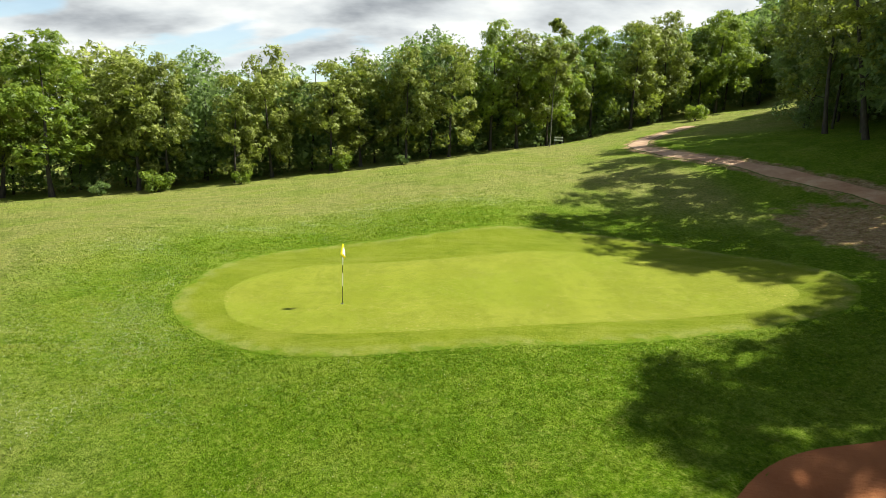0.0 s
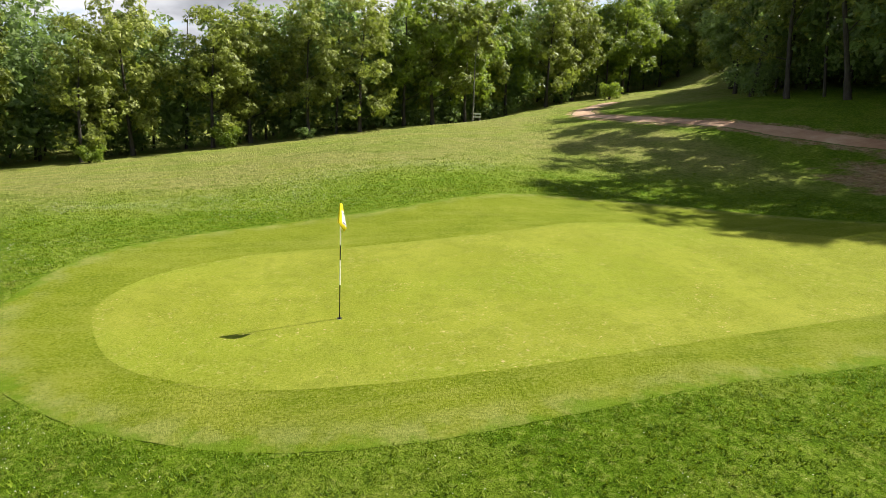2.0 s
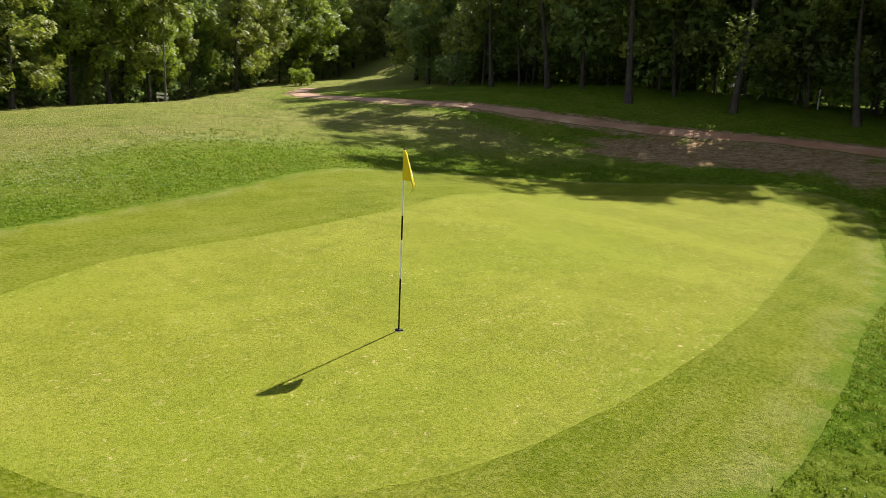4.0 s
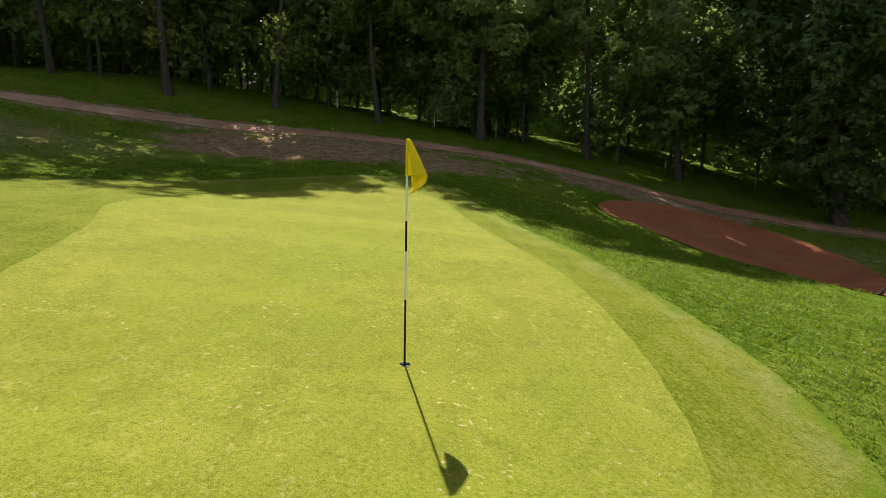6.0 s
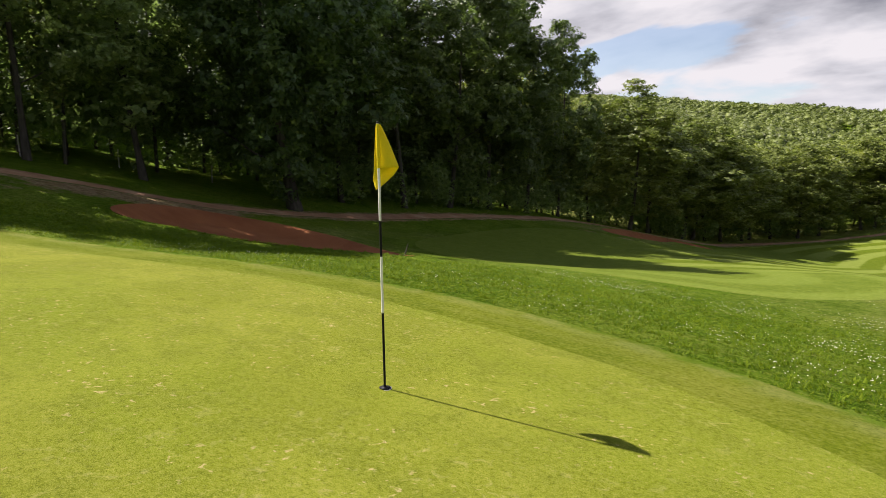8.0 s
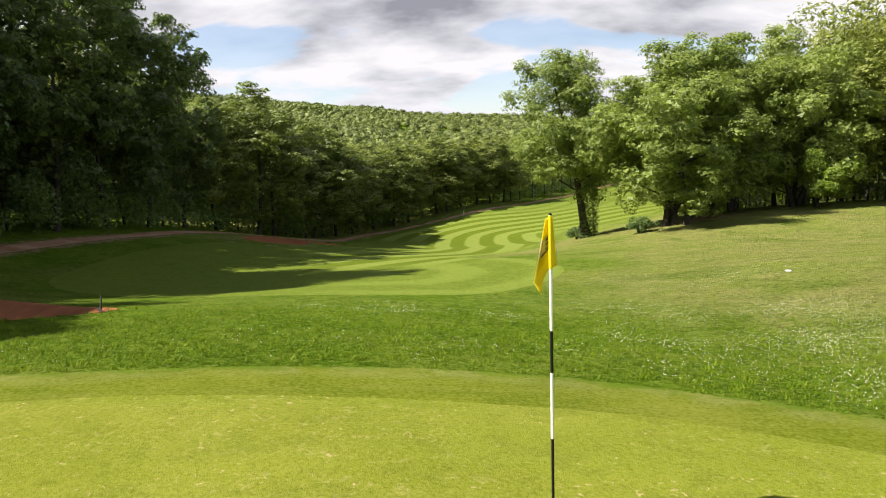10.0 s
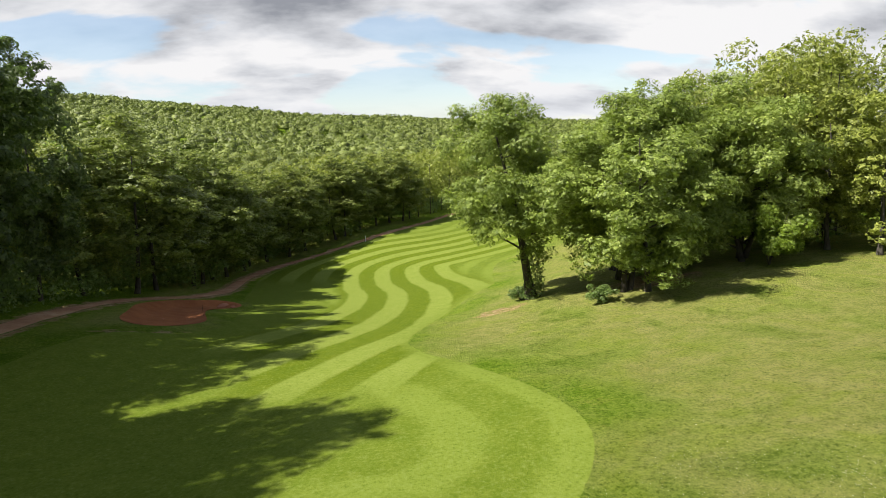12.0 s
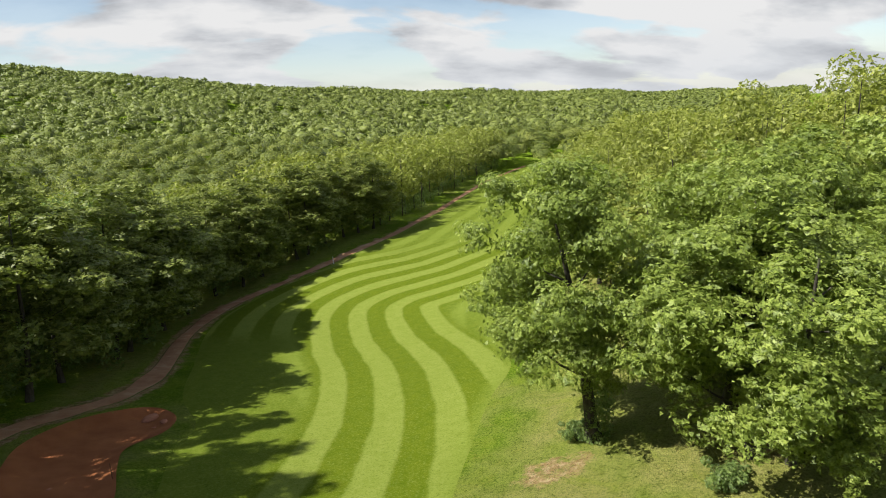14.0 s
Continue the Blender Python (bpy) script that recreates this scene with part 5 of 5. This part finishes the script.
# ---- the flag ----
def pin():
    base = (-3.37, 20.99)
    z0 = ground_at(*base) + 0.016
    root = new("golf_flagstick")
    root.location = (base[0], base[1], z0)
    white = plain("white_enamel", (0.80, 0.79, 0.74), 0.35, 40, 0.08)
    black = plain("black_enamel", (0.010, 0.010, 0.011), 0.55, 40, 0.3, 0.15)
    yellow = leaf_like_cloth()
    lo, hi = -0.10, 2.09
    bands = ((-0.10, 0.62, black), (0.62, 1.07, white), (1.07, 1.35, black), (1.35, hi, white))
    for a, b, m in bands:
        vs, fs = tubes([[((0, 0, a), 0.0098), ((0, 0, b), 0.0098)]], 12)
        part("pole_band", mesh_of("pole_band", vs, fs, m), root, ("white" if m is white else "black") + " painted band of the pole")
    vs, fs = tubes([[((0, 0, hi), 0.0098), ((0, 0, hi + 0.003), 0.0108), ((0, 0, hi + 0.012), 0.0098), ((0, 0, hi + 0.015), 0.001)]], 12)
    part("pole_cap", mesh_of("pole_cap", vs, fs, black), root, "small dark cap on the pole")
    vs, fs = tubes([[((0, 0, 0.003), 0.010), ((0, 0, 0.004), 0.045), ((0, 0, 0.009), 0.046), ((0, 0, 0.011), 0.016), ((0, 0, 0.020), 0.012)]], 20)
    part("ferrule", mesh_of("ferrule", vs, fs, black), root, "black disc at the foot of the pole")
    # limp flag: the cloth hangs out to a slanting fold and back behind itself
    tip, back = Vector((-0.043, -0.185, 0)), Vector((0.085, -0.04, 0))
    lie = Vector((0.97, -0.22, 0))

    def cloth(u, w):
        """A place on the cloth: u 0 at the pole, 1 at the fold, 2 at the free edge; w from top to bottom."""
        a = Vector((0, 0, hi - 0.004 - 0.33 * w)) + tip.normalized() * 0.0125
        b = tip * (0.10 + 0.90 * w ** 0.85) + Vector((0, 0, hi - 0.006 - 0.325 * w))
        k = 0.06 + 1.10 * w if w < 0.85 else 1.0 - 3.2 * (w - 0.85)
        c = back * k + Vector((0, 0, hi - 0.03 - 0.475 * w)) + lie * 0.02
        if u <= 1:
            return a.lerp(b, u) - lie * 0.022 * math.sin(u * math.pi) * (0.4 + w)
        k = u - 1
        return b.lerp(c, k) + tip * 0.22 * math.sin(k * math.pi) * w + lie * (0.008 * math.sin(k * math.pi) * (0.5 + w) + 0.006 * math.sin(k * 9 + w * 3) * k)

    def sheet(u0, u1, w0, w1, nu, nv, off):
        vs = [cloth(u0 + (u1 - u0) * i / nu, w0 + (w1 - w0) * j / nv) + lie * off for i in range(nu + 1) for j in range(nv + 1)]
        fs = [(q, q + nv + 1, q + nv + 2, q + 1) for i in range(nu) for j in range(nv) for q in (i * (nv + 1) + j,)]
        return vs, fs

    vs, fs = tubes([[((0, 0, hi - 0.335), 0.0135), ((0, 0, hi - 0.17), 0.0130), ((0, 0, hi - 0.002), 0.0125)]], 10)
    part("sleeve", mesh_of("sleeve", vs, fs, yellow), root, "yellow cloth sleeve round the top of the pole")
    vs, fs = sheet(0, 2, 0, 1, 24, 20, 0.0)
    fl = part("flag", mesh_of("flag", vs, fs, yellow), root, "limp yellow cloth flag")
    # white printed field with dark marks, on the hanging half
    pale = plain("white_print", (0.72, 0.72, 0.68), 0.8, 60, 0.1, 0.1)
    dark = plain("dark_print", (0.06, 0.045, 0.05), 0.8, 60, 0.2, 0.1)
    for side, u0, u1, w0, w1 in ((-1, 1.25, 1.80, 0.30, 0.62), (1, 1.38, 1.98, 0.28, 0.84)):
        vs, fs = sheet(u0, u1, w0, w1, 8, 8, 0.005 * side)
        part("emblem", mesh_of("emblem", vs, fs, pale), fl, "white field printed on the cloth")
        for a, b, c, d in ((0.25, 0.56, 0.10, 0.25), (0.15, 0.50, 0.40, 0.50), (0.20, 0.46, 0.65, 0.72), (0.06, 0.86, 0.83, 0.95)):
            vs, fs = sheet(u0 + (u1 - u0) * a, u0 + (u1 - u0) * b, w0 + (w1 - w0) * c, w0 + (w1 - w0) * d, 4, 2, 0.008 * side)
            part("mark", mesh_of("mark", vs, fs, dark), fl, "dark printed mark")
    sol = fl.modifiers.new("thickness", "SOLIDIFY")
    sol.thickness = 0.003
    tagged(root, "black and white banded flagstick with a limp yellow flag", "golf flag")
    # the hole
    vs, fs = tubes([[((0, 0, 0.002), 0.0555), ((0, 0, 0.002), 0.054), ((0, 0, -0.10), 0.054)]], 24)
    cup = new("hole_liner", mesh_of("hole_liner", vs, fs, white))
    cup.location = root.location
    tagged(cup, "white rim of the hole in the putting green", "golf hole")


def leaf_like_cloth():
    k = Mat("yellow_cloth", 0.8, 0.2)
    g = k.noise(60, 3)
    k.colour(k.ramp(g, (0.3, (0.76, 0.64, 0.012)), (0.7, (0.84, 0.72, 0.020))))
    tr = k.n("ShaderNodeBsdfTranslucent")
    tr.inputs["Color"].default_value = (0.85, 0.70, 0.02, 1)
    mx = k.n("ShaderNodeMixShader")
    mx.inputs[0].default_value = 0.35
    k.link(k.b.outputs[0], mx.inputs[1])
    k.link(tr.outputs[0], mx.inputs[2])
    k.link(mx.outputs[0], next(n for n in k.t.nodes if n.type == "OUTPUT_MATERIAL").inputs["Surface"])
    return k.m


pin()


# ---- small things ----
def pebble(name, x, y, size, mat, label, category, seed, lift=0.0):
    """A rounded uneven lump lying on the ground."""
    bm = bmesh.new()
    bmesh.ops.create_icosphere(bm, subdivisions=2, radius=1.0)
    for v in bm.verts:
        v.co *= 1 + 0.16 * noise.noise(v.co * 1.7 + Vector((seed, 0, 0)))
        v.co = Vector((v.co.x * size[0], v.co.y * size[1], v.co.z * size[2]))
    me = bpy.data.meshes.new(name)
    bm.to_mesh(me)
    bm.free()
    me.materials.append(mat)
    me.polygons.foreach_set("use_smooth", np.ones(len(me.polygons), bool))
    ob = new(name, me)
    ob.location = (x, y, ground_at(x, y) + lift + size[2] * 0.45)
    ob.rotation_euler = (0, 0, seed)
    return tagged(ob, label, category)


M_CHALK = plain("white_stone", (0.72, 0.71, 0.67), 0.8, 25, 0.15)
M_CLOD = plain("red_clod", (0.34, 0.15, 0.09), 0.95, 9, 0.3, 0.1)
M_TIMBER = plain("weathered_timber", (0.30, 0.28, 0.25), 0.85, 14, 0.25, 0.2)
M_WHITE = plain("white_paint", (0.72, 0.72, 0.70), 0.6, 20, 0.12)
M_STICK = plain("dark_wood", (0.035, 0.028, 0.022), 0.9, 20, 0.3, 0.1)
pebble("stone", -2.52, 17.85, (0.026, 0.018, 0.0098), M_CHALK, "small white stone lying in the mown collar", "stone", 2.0, 0.0)
pebble("ground_marker", -12.95, 6.5, (0.085, 0.075, 0.03), M_WHITE, "low white marker disc in the rough grass", "marker", 0.4, 0.02)
for k, (x, y, s) in enumerate(((9.9, -39.9, 0.62), (8.9, -39.0, 0.34), (9.4, -38.4, 0.16), (12.4, -29.6, 0.14))):
    pebble("earth_clod", x, y, (s, s * 0.7, s * 0.35), M_CLOD, "lump of red earth lying in the bunker", "earth", 1.0 + k, 0.03)["group"] = "earth lumps in the bunker"


def stakes():
    """Thin upright posts along the wood's edge."""
    vs, fs = tubes([[((0, 0, -0.15), 0.032), ((0, 0, 1.10), 0.030), ((0, 0, 1.13), 0.012)]], 8)
    pale = mesh_of("fence_post", vs, fs, M_WHITE)
    worn = mesh_of("fence_post", vs, fs, M_TIMBER)
    for k, (x, y, me) in enumerate(((33.6, 27.3, pale), (31.8, 20.8, pale), (30.9, 16.9, worn), (31.2, 5.9, pale), (29.6, 0.8, worn), (30.2, 11.4, worn), (34.6, 33.8, worn))):
        ob = new("fence_post", me)
        ob.location = (x, y, ground_at(x, y))
        ob.rotation_euler = (0.03 * math.sin(k * 2.1), 0.03 * math.cos(k * 1.7), k)
        tagged(ob, "thin white post in the grass before the wood" if me is pale else "thin grey timber post in the grass before the wood", "post", "fence posts")
    vs, fs = tubes([[((0, 0, -0.1), 0.05), ((0, 0, 0.95), 0.05), ((0, 0, 1.0), 0.02)]], 8)
    ob = new("path_post", mesh_of("path_post", vs, fs, M_WHITE))
    ob.location = (-6.2, -88.0, ground_at(-6.2, -88.0))
    tagged(ob, "short pale post standing beside the dirt track", "post")
    vs, fs = tubes([[((0, 0, -0.1), 0.016), ((0, 0, 0.85), 0.014)]], 6)
    ob = new("bunker_stake", mesh_of("bunker_stake", vs, fs, M_STICK))
    ob.location = (9.6, -29.7, ground_at(9.6, -29.7))
    tagged(ob, "thin dark stake at the rim of the bunker", "stake")
    # forked branch
    z = ground_at(6.1, 9.5)
    vs, fs = tubes([[((-0.24, 0, 0.05), 0.012), ((0.0, 0.02, 0.035), 0.018), ((0.24, 0.03, 0.03), 0.012)], [((0.04, 0.02, 0.035), 0.014), ((0.18, -0.02, 0.12), 0.010), ((0.30, -0.04, 0.20), 0.005)]], 6)
    ob = new("fallen_branch", mesh_of("fallen_branch", vs, fs, M_STICK))
    ob.location = (5.9, 9.7, z)
    ob.rotation_euler = (0, 0, -0.9)
    ob.scale = (2.0, 2.0, 2.0)
    tagged(ob, "dark forked branch lying at the bunker's rim", "branch")
    # low white sign with two boards
    root = new("sign")
    root.location = (13.2, 73.2, ground_at(13.2, 73.2))
    for x in (-0.5, 0.5):
        vs, fs = tubes([[((x, 0, -0.1), 0.04), ((x, 0, 1.05), 0.04)]], 6)
        part("post", mesh_of("post", vs, fs, M_TIMBER), root)
    for zz in (0.55, 0.95):
        bm = bmesh.new()
        bmesh.ops.create_cube(bm, size=1.0, matrix=Matrix.Translation((0, -0.06, zz)) @ Matrix.Diagonal((1.25, 0.03, 0.20, 1)))
        bmesh.ops.bevel(bm, geom=bm.edges[:], offset=0.008, segments=1, affect="EDGES")
        me = bpy.data.meshes.new("board")
        bm.to_mesh(me)
        bm.free()
        me.materials.append(M_WHITE)
        part("board", me, root, "blank white board")
    root.scale = (0.8, 0.8, 0.8)
    tagged(root, "low two-board white sign at the wood's edge", "sign")


stakes()
